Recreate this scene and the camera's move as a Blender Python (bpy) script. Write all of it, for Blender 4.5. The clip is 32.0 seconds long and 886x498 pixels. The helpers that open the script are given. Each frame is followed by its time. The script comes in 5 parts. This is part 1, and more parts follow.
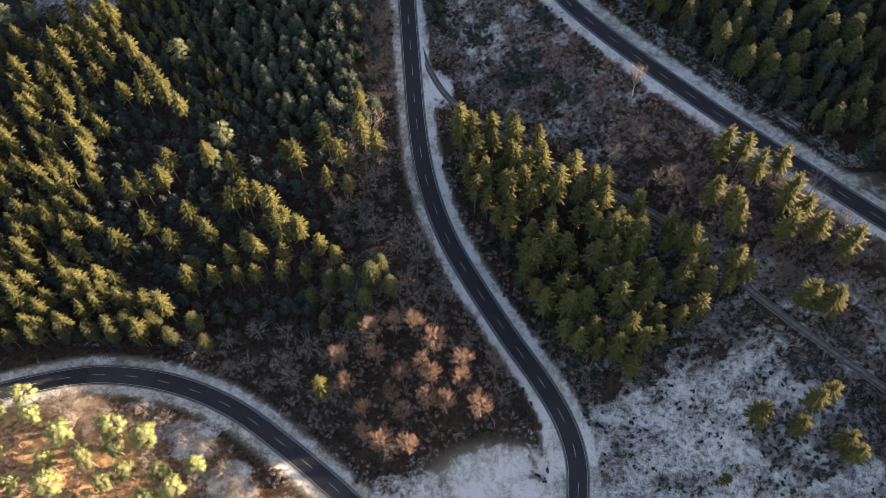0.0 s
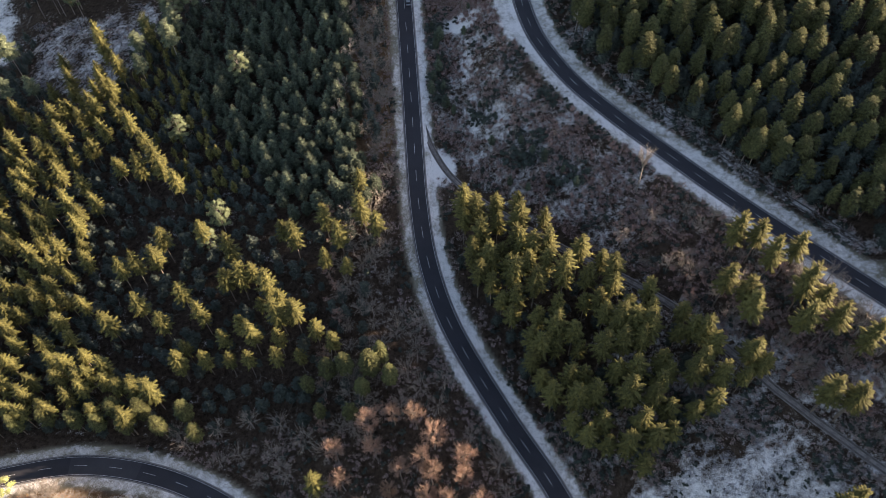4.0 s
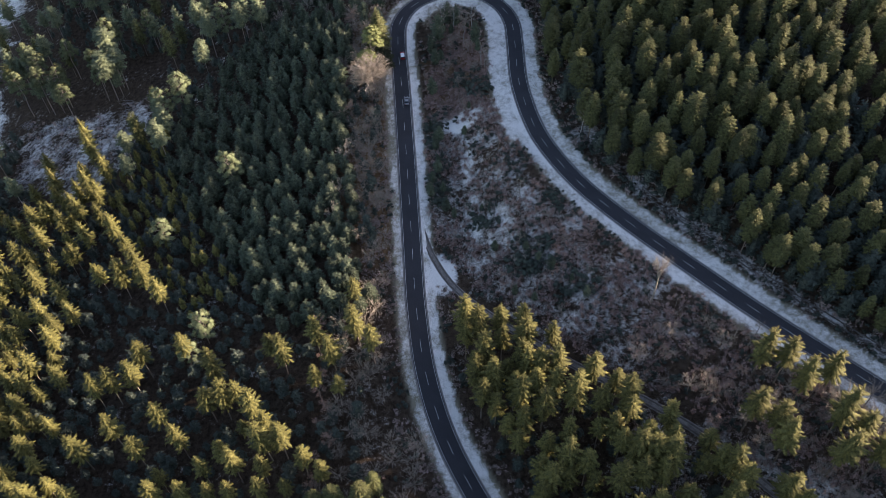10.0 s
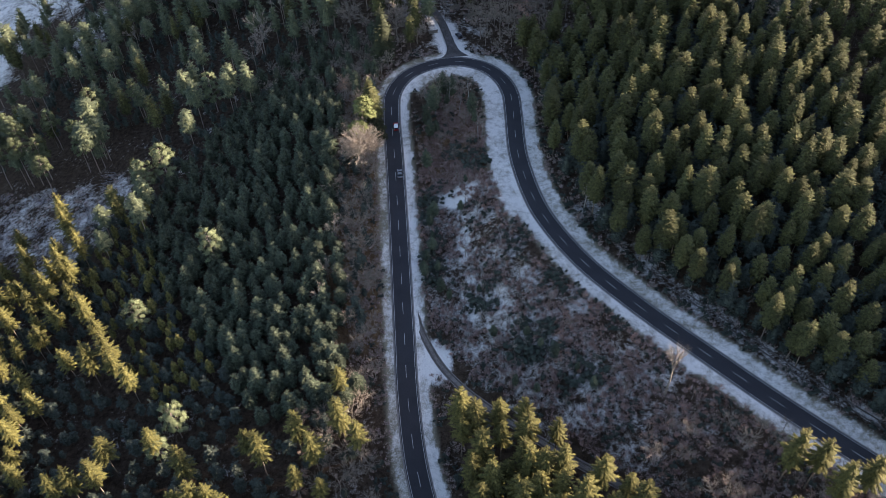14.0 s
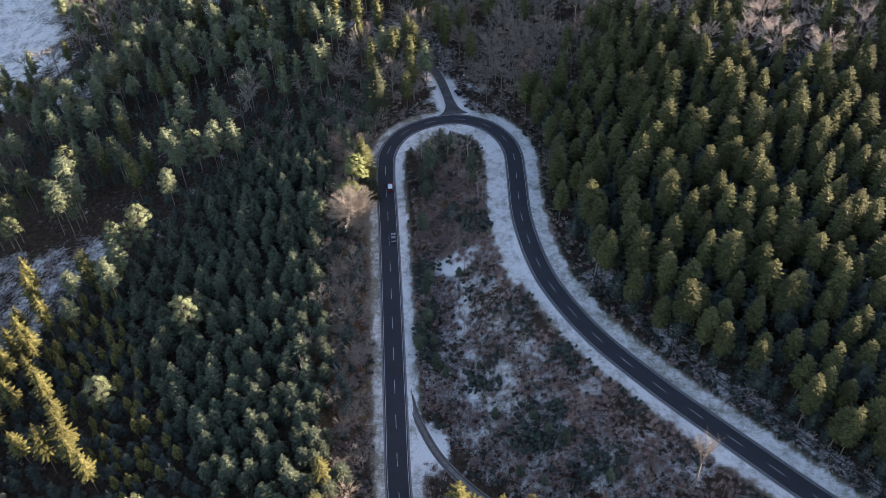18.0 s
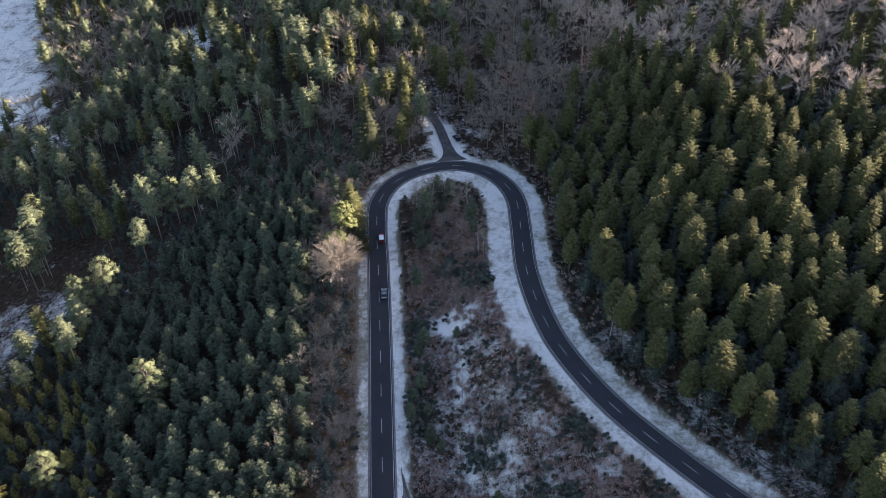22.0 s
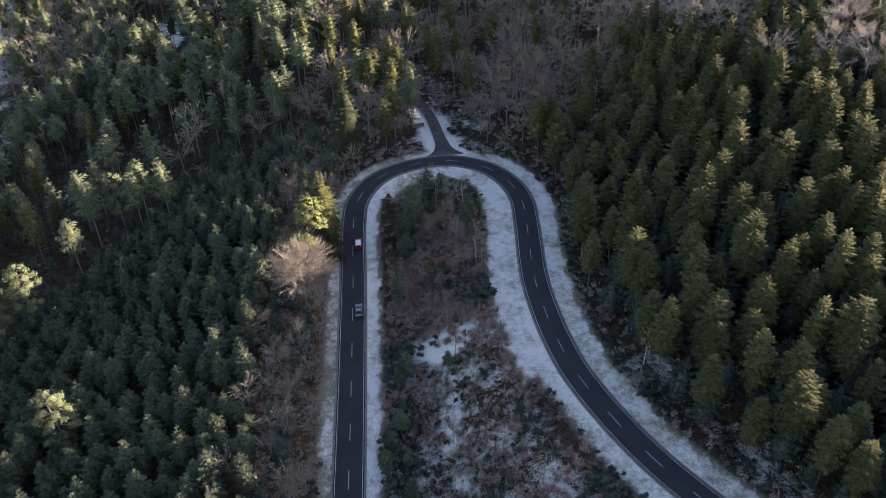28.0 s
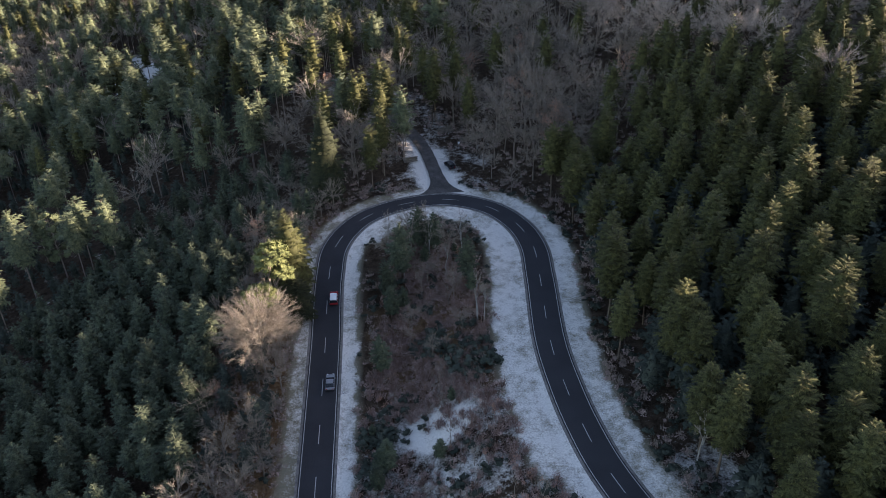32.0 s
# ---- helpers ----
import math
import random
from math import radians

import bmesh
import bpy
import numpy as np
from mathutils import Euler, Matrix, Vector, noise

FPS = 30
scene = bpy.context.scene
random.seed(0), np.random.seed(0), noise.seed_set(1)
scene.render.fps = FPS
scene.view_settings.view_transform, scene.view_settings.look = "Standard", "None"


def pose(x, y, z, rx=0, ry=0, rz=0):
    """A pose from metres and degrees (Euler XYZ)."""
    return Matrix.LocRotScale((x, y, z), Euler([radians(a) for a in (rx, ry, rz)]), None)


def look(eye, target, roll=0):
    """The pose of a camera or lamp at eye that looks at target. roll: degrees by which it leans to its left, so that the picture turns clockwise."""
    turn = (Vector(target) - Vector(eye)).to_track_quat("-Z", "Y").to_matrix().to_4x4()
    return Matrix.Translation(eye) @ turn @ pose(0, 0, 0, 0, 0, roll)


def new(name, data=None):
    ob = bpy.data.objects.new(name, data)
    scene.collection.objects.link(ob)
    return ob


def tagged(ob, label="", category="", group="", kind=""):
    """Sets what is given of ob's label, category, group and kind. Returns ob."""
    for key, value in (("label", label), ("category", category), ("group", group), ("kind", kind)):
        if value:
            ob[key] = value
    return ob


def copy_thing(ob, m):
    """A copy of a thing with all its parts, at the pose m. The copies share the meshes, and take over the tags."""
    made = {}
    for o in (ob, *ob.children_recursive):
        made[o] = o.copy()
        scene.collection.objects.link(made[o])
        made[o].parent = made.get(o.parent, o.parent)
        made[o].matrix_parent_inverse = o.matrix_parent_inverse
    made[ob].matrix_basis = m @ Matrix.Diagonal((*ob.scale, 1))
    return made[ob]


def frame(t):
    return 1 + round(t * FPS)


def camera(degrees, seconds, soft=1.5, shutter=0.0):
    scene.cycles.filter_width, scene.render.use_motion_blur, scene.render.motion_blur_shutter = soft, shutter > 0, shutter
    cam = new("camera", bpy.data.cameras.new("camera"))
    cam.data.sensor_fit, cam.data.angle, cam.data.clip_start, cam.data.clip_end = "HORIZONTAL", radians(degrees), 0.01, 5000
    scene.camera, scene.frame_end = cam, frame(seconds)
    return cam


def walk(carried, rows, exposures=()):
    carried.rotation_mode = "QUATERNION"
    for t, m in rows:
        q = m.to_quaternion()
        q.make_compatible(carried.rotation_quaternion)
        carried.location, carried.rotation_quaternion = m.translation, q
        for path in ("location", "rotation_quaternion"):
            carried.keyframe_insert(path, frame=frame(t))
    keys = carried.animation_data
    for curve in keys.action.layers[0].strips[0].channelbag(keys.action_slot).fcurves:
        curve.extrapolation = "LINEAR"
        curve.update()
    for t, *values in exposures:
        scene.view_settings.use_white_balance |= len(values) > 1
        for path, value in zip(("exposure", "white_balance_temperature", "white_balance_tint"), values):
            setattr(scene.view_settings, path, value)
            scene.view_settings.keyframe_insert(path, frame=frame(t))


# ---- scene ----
cam = camera(57.3, 32.0, soft=0.75)
METRES, EYE, TILT, LEAN, TURN = 201.0, 240.0, -61.0, 1.2, 0.0
ROWS = [
    (0.0, 0.0, 0.0, 0.0, 0.0, 0.0, -0.0),
    (0.5, 0.002, 0.006, 0.0066, 0.08, 0.48, -0.01),
    (1.0, 0.0012, 0.0115, 0.011, 0.07, 1.1, -0.08),
    (1.5, 0.0013, 0.0171, 0.0177, 0.11, 1.6, -0.17),
    (2.0, 0.0016, 0.0231, 0.0234, 0.16, 2.11, -0.27),
    (2.5, 0.0017, 0.0299, 0.0283, 0.19, 2.64, -0.32),
    (3.0, 0.0013, 0.0369, 0.0325, 0.19, 3.19, -0.32),
    (3.5, 0.0009, 0.0439, 0.0373, 0.17, 3.72, -0.35),
    (5.5, 0.0013, 0.0727, 0.0577, 0.24, 5.71, -0.32),
    (6.0, 0.002, 0.0802, 0.0622, 0.28, 6.22, -0.31),
    (6.5, 0.0013, 0.0877, 0.0667, 0.25, 6.74, -0.32),
    (7.0, 0.0012, 0.0957, 0.0708, 0.24, 7.28, -0.32),
    (7.5, 0.0012, 0.1041, 0.0747, 0.24, 7.81, -0.33),
    (8.0, 0.0017, 0.1124, 0.0793, 0.26, 8.3, -0.3),
    (8.5, 0.0027, 0.1209, 0.0832, 0.29, 8.81, -0.3),
    (9.0, 0.002, 0.1289, 0.088, 0.24, 9.26, -0.28),
    (9.5, 0.0028, 0.1373, 0.0926, 0.28, 9.75, -0.26),
    (10.0, 0.0029, 0.1456, 0.0967, 0.29, 10.26, -0.25),
    (10.5, 0.0025, 0.1551, 0.1004, 0.28, 10.84, -0.25),
    (11.0, 0.003, 0.1658, 0.1045, 0.28, 11.46, -0.24),
    (11.5, 0.0042, 0.1768, 0.1108, 0.28, 12.02, -0.24),
    (12.0, 0.0055, 0.1883, 0.1174, 0.28, 12.57, -0.22),
    (12.5, 0.0072, 0.2002, 0.1243, 0.28, 13.16, -0.22),
    (13.0, 0.0085, 0.2124, 0.1314, 0.27, 13.75, -0.21),
    (13.5, 0.0097, 0.225, 0.1383, 0.27, 14.29, -0.24),
    (14.0, 0.0114, 0.2375, 0.147, 0.29, 14.77, -0.24),
    (14.5, 0.0125, 0.2508, 0.1538, 0.29, 15.34, -0.26),
    (16.5, 0.0157, 0.3071, 0.1797, 0.3, 17.42, -0.35),
    (17.0, 0.0167, 0.322, 0.1849, 0.33, 17.96, -0.37),
    (17.5, 0.0175, 0.3377, 0.1891, 0.34, 18.56, -0.39),
    (18.0, 0.0177, 0.3537, 0.1927, 0.33, 19.16, -0.41),
    (18.5, 0.0186, 0.3697, 0.1969, 0.34, 19.71, -0.41),
    (19.0, 0.0199, 0.3859, 0.2018, 0.37, 20.23, -0.43),
    (19.5, 0.0207, 0.4028, 0.2066, 0.37, 20.79, -0.44),
    (20.0, 0.0217, 0.4196, 0.2124, 0.38, 21.31, -0.45),
    (20.5, 0.0225, 0.437, 0.218, 0.38, 21.85, -0.47),
    (21.0, 0.0236, 0.4545, 0.2237, 0.39, 22.4, -0.5),
    (21.5, 0.0243, 0.4725, 0.2292, 0.39, 22.92, -0.53),
    (22.0, 0.025, 0.4909, 0.2346, 0.4, 23.45, -0.54),
    (22.5, 0.026, 0.5098, 0.2399, 0.41, 23.98, -0.57),
    (23.0, 0.0269, 0.5291, 0.2452, 0.41, 24.5, -0.6),
    (23.5, 0.0281, 0.5484, 0.2507, 0.42, 25.02, -0.62),
    (24.0, 0.0293, 0.5679, 0.256, 0.41, 25.49, -0.65),
    (24.5, 0.0307, 0.5874, 0.2614, 0.41, 25.56, -0.67),
    (26.5, 0.0347, 0.6648, 0.2829, 0.37, 25.47, -0.77),
    (27.0, 0.0358, 0.6846, 0.2891, 0.37, 25.42, -0.79),
    (27.5, 0.0369, 0.705, 0.2964, 0.37, 25.4, -0.81),
    (28.0, 0.0386, 0.7262, 0.3056, 0.38, 25.5, -0.84),
    (28.5, 0.04, 0.7479, 0.3164, 0.4, 25.83, -0.86),
    (29.0, 0.0406, 0.7703, 0.3272, 0.4, 26.25, -0.89),
    (29.5, 0.0418, 0.7918, 0.3384, 0.44, 26.65, -0.92),
    (30.0, 0.0428, 0.8145, 0.35, 0.46, 27.1, -0.96),
    (30.5, 0.0436, 0.8372, 0.362, 0.47, 27.57, -1.0),
    (31.0, 0.0446, 0.86, 0.374, 0.48, 28.05, -1.04),
    (31.5, 0.0455, 0.883, 0.3861, 0.49, 28.55, -1.1),
    (32.0, 0.0464, 0.9059, 0.3983, 0.5, 29.06, -1.14),
]
walk(cam, [(t, pose(0, 0, EYE, TILT, LEAN, TURN) @ pose(METRES * x, METRES * y, METRES * z, 90 + pitch, roll, yaw)) for t, x, y, z, yaw, pitch, roll in ROWS],
     exposures=((0.0, 2.72, 7050, 23), (6.0, 2.8, 6700, 23), (12.0, 2.86, 6420, 22), (20.0, 2.98, 6330, 23), (24.0, 2.97, 6400, 23), (29.0, 2.78, 6500, 23), (32.0, 2.7, 6550, 22)))

# ---- world and sun ----
# Low winter sun from behind an unseen ridge; only the tree tops and the bank in the valley catch it.
SUN_EL, SUN_AZ = 15.6, Vector((0.98, 0.18))
world = bpy.data.worlds.new("sky")
scene.world = world
world.use_nodes = True
wn = world.node_tree
sky = wn.nodes.new("ShaderNodeTexSky")
sky.sky_type, sky.sun_disc = "NISHITA", False
sky.sun_elevation = radians(SUN_EL)
sky.sun_rotation = math.atan2(SUN_AZ.x, SUN_AZ.y)
wn.links.new(sky.outputs[0], wn.nodes["Background"].inputs[0])
wn.nodes["Background"].inputs[1].default_value = 0.05
sun = new("sun", bpy.data.lights.new("sun", "SUN"))
sun.data.energy, sun.data.angle, sun.data.color = 3.5, radians(0.5), (1.0, 0.86, 0.66)
el = radians(SUN_EL)
flat = SUN_AZ.normalized() * math.cos(el)
sun.matrix_world = look((0, 0, 300), Vector((0, 0, 300)) - Vector((flat.x, flat.y, math.sin(el))))


# ---- materials ----
def material(name, c1, c2, size=1.0, fine=0.1, rough=0.85, bump=0.0, tree=0.0, spec=0.2, metal=0.0):
    """Two tones mixed by noise at a coarse and a fine size in metres; tree: tone shift from tree to tree."""
    m = bpy.data.materials.new(name)
    m.use_nodes = True
    t = m.node_tree
    b = t.nodes["Principled BSDF"]
    geo = t.nodes.new("ShaderNodeNewGeometry")
    big = t.nodes.new("ShaderNodeTexNoise")
    big.inputs["Scale"].default_value, big.inputs["Detail"].default_value = 1 / size, 4
    small = t.nodes.new("ShaderNodeTexNoise")
    small.inputs["Scale"].default_value, small.inputs["Detail"].default_value = 1 / fine, 3
    add = t.nodes.new("ShaderNodeMath")
    add.operation = "ADD"
    ramp = t.nodes.new("ShaderNodeMapRange")
    ramp.inputs[1].default_value, ramp.inputs[2].default_value = 0.72, 1.28
    mix = t.nodes.new("ShaderNodeMix")
    mix.data_type = "RGBA"
    mix.inputs["A"].default_value, mix.inputs["B"].default_value = (*c1, 1), (*c2, 1)
    for n in (big, small):
        t.links.new(geo.outputs["Position"], n.inputs["Vector"])
    t.links.new(big.outputs[0], add.inputs[0])
    t.links.new(small.outputs[0], add.inputs[1])
    t.links.new(add.outputs[0], ramp.inputs[0])
    t.links.new(ramp.outputs[0], mix.inputs["Factor"])
    out = mix.outputs["Result"]
    if tree:
        info = t.nodes.new("ShaderNodeObjectInfo")
        hsv = t.nodes.new("ShaderNodeHueSaturation")
        val = t.nodes.new("ShaderNodeMapRange")
        val.inputs[3].default_value, val.inputs[4].default_value = 1 - tree, 1 + tree
        both = t.nodes.new("ShaderNodeMath")
        both.operation = "MULTIPLY_ADD"
        both.inputs[1].default_value, both.inputs[2].default_value = 0.5, 0.0
        both2 = t.nodes.new("ShaderNodeMath")
        both2.operation = "MULTIPLY_ADD"
        both2.inputs[1].default_value = 0.5
        t.links.new(info.outputs["Random"], both.inputs[0])
        t.links.new(geo.outputs["Random Per Island"], both2.inputs[0])
        t.links.new(both.outputs[0], both2.inputs[2])
        t.links.new(both2.outputs[0], val.inputs[0])
        t.links.new(val.outputs[0], hsv.inputs["Value"])
        t.links.new(out, hsv.inputs["Color"])
        out = hsv.outputs[0]
    t.links.new(out, b.inputs["Base Color"])
    b.inputs["Roughness"].default_value = rough
    b.inputs["Specular IOR Level"].default_value = spec
    b.inputs["Metallic"].default_value = metal
    if bump:
        bp = t.nodes.new("ShaderNodeBump")
        bp.inputs["Strength"].default_value, bp.inputs["Distance"].default_value = 0.6, bump
        t.links.new(add.outputs[0], bp.inputs["Height"])
        t.links.new(bp.outputs[0], b.inputs["Normal"])
    return m


M_SPRUCE = material("spruce_needles", (0.020, 0.023, 0.008), (0.152, 0.136, 0.038), 0.9, 0.25, tree=0.4)
M_YOUNG = material("young_spruce_needles", (0.015, 0.022, 0.015), (0.104, 0.122, 0.072), 0.9, 0.2, tree=0.55)
# Fir needles darkened to carry shade that the wood doesn't receive.
M_SHADEFIR = material("shaded_fir_needles", (0.019, 0.021, 0.009), (0.124, 0.125, 0.043), 0.9, 0.22, tree=0.5)
# Spruces by the bend: the hillside's shade is put into the needle colour.
M_SHADESPRUCE = material("shaded_spruce_needles", (0.009, 0.012, 0.007), (0.044, 0.050, 0.022), 0.9, 0.22, tree=0.3)
M_PINE = material("pine_needles", (0.048, 0.060, 0.028), (0.145, 0.158, 0.078), 0.9, 0.25, tree=0.35)
M_GREENPINE = material("blue_green_pine_needles", (0.027, 0.037, 0.024), (0.124, 0.138, 0.072), 0.9, 0.22, tree=0.45)
M_BARK = material("bark", (0.10, 0.078, 0.058), (0.20, 0.16, 0.12), 0.8, 0.1)
M_PINEBARK = material("pine_bark", (0.17, 0.135, 0.11), (0.32, 0.26, 0.21), 0.8, 0.1)
M_PALEPINE = material("pale_pine_needles", (0.060, 0.074, 0.036), (0.170, 0.192, 0.100), 0.9, 0.2, tree=0.35)
# Pine needles brightened and yellowed: the sun on the bank is in the colour.
M_BANKPINE = material("sunlit_pine_needles", (0.12, 0.138, 0.050), (0.34, 0.36, 0.14), 0.9, 0.2, tree=0.35)
# Broad pine: sunlight put into the needle tone, less strongly than on the bank.
M_BROADPINE = material("sunlit_broad_pine_needles", (0.075, 0.088, 0.034), (0.225, 0.24, 0.09), 0.9, 0.2, tree=0.35)
M_FROSTBRUSH = material("frosted_brush", (0.15, 0.142, 0.145), (0.36, 0.345, 0.355), 1.2, 0.2, tree=0.4)
M_BIRCH = material("birch_bark", (0.26, 0.245, 0.22), (0.44, 0.42, 0.385), 0.6, 0.1)
M_LIMB = material("grey_brown_limbs", (0.15, 0.125, 0.10), (0.31, 0.265, 0.215), 0.8, 0.1)
M_TWIG = material("bare_twigs", (0.165, 0.142, 0.115), (0.35, 0.30, 0.245), 1.5, 0.3, tree=0.35)
# Bare twigs again, lightened for sun and haze on the upper slope.
M_SUNTWIG = material("sunlit_bare_twigs", (0.28, 0.232, 0.195), (0.58, 0.485, 0.41), 1.5, 0.3, tree=0.4)
M_LARCH = material("larch_twigs", (0.16, 0.098, 0.066), (0.42, 0.285, 0.205), 1.0, 0.3, tree=0.4)
M_DRY = material("dry_leaves", (0.23, 0.128, 0.088), (0.50, 0.305, 0.225), 1.0, 0.3, tree=0.4)
M_STALK = material("red_brown_stalks", (0.15, 0.098, 0.082), (0.33, 0.225, 0.185), 1.8, 0.3, tree=0.35)
M_BRUSH = material("brown_brush", (0.24, 0.172, 0.150), (0.48, 0.36, 0.318), 2.0, 0.3, tree=0.35)
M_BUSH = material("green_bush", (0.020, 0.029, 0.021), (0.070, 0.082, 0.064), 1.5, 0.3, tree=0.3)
M_ASPHALT = material("asphalt", (0.022, 0.022, 0.025), (0.036, 0.036, 0.040), 6.0, 0.15, rough=0.8, spec=0.3)
M_PATCH = material("asphalt_patch", (0.036, 0.036, 0.039), (0.050, 0.050, 0.053), 5.0, 0.15, rough=0.8, spec=0.3)
M_LINE = material("road_paint", (0.22, 0.22, 0.215), (0.50, 0.50, 0.48), 1.2, 0.12, rough=0.6)
M_GRAVEL = material("gravel_shoulder", (0.10, 0.092, 0.084), (0.24, 0.225, 0.21), 0.9, 0.12, bump=0.03)
M_TRACK = material("gravel_track", (0.085, 0.074, 0.064), (0.23, 0.205, 0.182), 1.6, 0.2, bump=0.05)
M_RUT = material("muddy_track", (0.055, 0.048, 0.042), (0.13, 0.115, 0.10), 1.2, 0.2, bump=0.05)
M_LOG = material("cut_wood", (0.10, 0.085, 0.068), (0.26, 0.225, 0.18), 0.7, 0.1)
M_SIDE = material("worn_forest_road", (0.042, 0.040, 0.039), (0.12, 0.112, 0.105), 2.2, 0.25, rough=0.9, bump=0.04)
M_WHITE = material("white_plastic", (0.68, 0.68, 0.68), (0.80, 0.80, 0.80), 0.5, 0.1, rough=0.5)
M_BLACK = material("black_plastic", (0.015, 0.015, 0.015), (0.03, 0.03, 0.03), 0.5, 0.1, rough=0.5)
M_STEEL = material("steel", (0.35, 0.35, 0.36), (0.5, 0.5, 0.5), 0.5, 0.1, rough=0.4, metal=0.9)
M_RED = material("red_paint", (0.30, 0.015, 0.02), (0.36, 0.02, 0.025), 0.8, 0.2, rough=0.25, spec=0.5)
M_CARWHITE = material("white_car_paint", (0.74, 0.74, 0.74), (0.80, 0.80, 0.80), 0.8, 0.2, rough=0.25, spec=0.5)
M_GREY = material("grey_car_paint", (0.20, 0.21, 0.22), (0.24, 0.25, 0.26), 0.8, 0.2, rough=0.25, spec=0.5)
M_DARK = material("dark_car_paint", (0.012, 0.012, 0.015), (0.02, 0.02, 0.024), 0.8, 0.2, rough=0.25, spec=0.5)
M_GLASS = material("car_window_glass", (0.012, 0.014, 0.017), (0.02, 0.022, 0.026), 0.8, 0.2, rough=0.08, spec=0.6)
M_TYRE = material("tyre_rubber", (0.012, 0.012, 0.012), (0.025, 0.025, 0.025), 0.3, 0.1)
M_LAMP = material("headlight_lens", (0.65, 0.65, 0.65), (0.8, 0.8, 0.8), 0.3, 0.1, rough=0.1, spec=0.6)
M_TAIL = material("tail_light_lens", (0.35, 0.01, 0.01), (0.42, 0.02, 0.02), 0.3, 0.1, rough=0.15, spec=0.6)


def ground_material():
    """Forest floor, leaf litter and hoar frost; the sheet's frost and leaf values say where each lies."""
    m = bpy.data.materials.new("ground")
    m.use_nodes = True
    t = m.node_tree
    b = t.nodes["Principled BSDF"]
    geo = t.nodes.new("ShaderNodeNewGeometry")

    def noise_at(size, detail=5, rough=0.6):
        n = t.nodes.new("ShaderNodeTexNoise")
        n.inputs["Scale"].default_value, n.inputs["Detail"].default_value, n.inputs["Roughness"].default_value = 1 / size, detail, rough
        t.links.new(geo.outputs["Position"], n.inputs["Vector"])
        return n.outputs[0]

    def maths(op, a, c, clamp=False):
        n = t.nodes.new("ShaderNodeMath")
        n.operation, n.use_clamp = op, clamp
        for i, v in enumerate((a, c)):
            if isinstance(v, (int, float)):
                n.inputs[i].default_value = v
            else:
                t.links.new(v, n.inputs[i])
        return n.outputs[0]

    def blend(fac, a, c):
        n = t.nodes.new("ShaderNodeMix")
        n.data_type = "RGBA"
        t.links.new(fac, n.inputs["Factor"])
        for key, v in (("A", a), ("B", c)):
            if isinstance(v, tuple):
                n.inputs[key].default_value = (*v, 1)
            else:
                t.links.new(v, n.inputs[key])
        return n.outputs["Result"]

    def value(name):
        n = t.nodes.new("ShaderNodeAttribute")
        n.attribute_name = name
        return n.outputs["Fac"]

    coarse, mid, fine = noise_at(9.0), noise_at(1.6), noise_at(0.35, 4, 0.7)
    # Floor litter, darkened further for the shade between the trees.
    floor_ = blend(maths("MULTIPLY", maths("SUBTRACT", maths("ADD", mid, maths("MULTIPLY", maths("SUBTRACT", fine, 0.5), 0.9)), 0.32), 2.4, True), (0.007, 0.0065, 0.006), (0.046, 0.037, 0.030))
    # Brown leaf litter, brightened well past its own tone for the sunlit bank.
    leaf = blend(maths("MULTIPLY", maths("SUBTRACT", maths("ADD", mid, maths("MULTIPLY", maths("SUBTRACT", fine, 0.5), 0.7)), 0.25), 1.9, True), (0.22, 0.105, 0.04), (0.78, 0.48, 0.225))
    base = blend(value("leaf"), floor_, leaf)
    base = blend(value("grass"), base, blend(fine, (0.12, 0.11, 0.075), (0.27, 0.245, 0.18)))
    frost = blend(fine, (0.42, 0.40, 0.365), (0.90, 0.87, 0.80))
    grain = maths("ADD", maths("MULTIPLY", maths("SUBTRACT", mid, 0.5), 1.5), maths("MULTIPLY", maths("SUBTRACT", coarse, 0.5), 1.9))
    grain = maths("ADD", grain, maths("MULTIPLY", maths("SUBTRACT", fine, 0.5), 1.3))
    amount = maths("MULTIPLY", maths("ADD", maths("SUBTRACT", maths("MULTIPLY", value("frost"), 1.7), 0.45), grain), 1.3, True)
    t.links.new(blend(amount, base, frost), b.inputs["Base Color"])
    b.inputs["Roughness"].default_value = 0.95
    b.inputs["Specular IOR Level"].default_value = 0.1
    bp = t.nodes.new("ShaderNodeBump")
    bp.inputs["Strength"].default_value, bp.inputs["Distance"].default_value = 0.7, 0.25
    t.links.new(maths("ADD", mid, maths("MULTIPLY", fine, 0.4)), bp.inputs["Height"])
    t.links.new(bp.outputs[0], b.inputs["Normal"])
    return m


M_GROUND = ground_material()


# ---- building helpers ----
def mesh_of(name, verts, tris, mats, index=None, normals=None):
    """A mesh from arrays of vertices and triangles (or quads), with one or more materials."""
    me = bpy.data.meshes.new(name)
    verts, tris = np.asarray(verts, float), np.asarray(tris, np.int32)
    me.vertices.add(len(verts))
    me.vertices.foreach_set("co", verts.ravel())
    k = tris.shape[1]
    me.loops.add(tris.size)
    me.loops.foreach_set("vertex_index", tris.ravel())
    me.polygons.add(len(tris))
    me.polygons.foreach_set("loop_start", np.arange(0, tris.size, k))
    me.polygons.foreach_set("loop_total", np.full(len(tris), k))
    for m in mats:
        me.materials.append(m)
    if index is not None:
        me.polygons.foreach_set("material_index", np.asarray(index, np.int32))
    me.update(calc_edges=True)
    if normals is not None:
        me.attributes.new("custom_normal", "FLOAT_VECTOR", "POINT").data.foreach_set("vector", np.asarray(normals, np.float32).ravel())
    return me


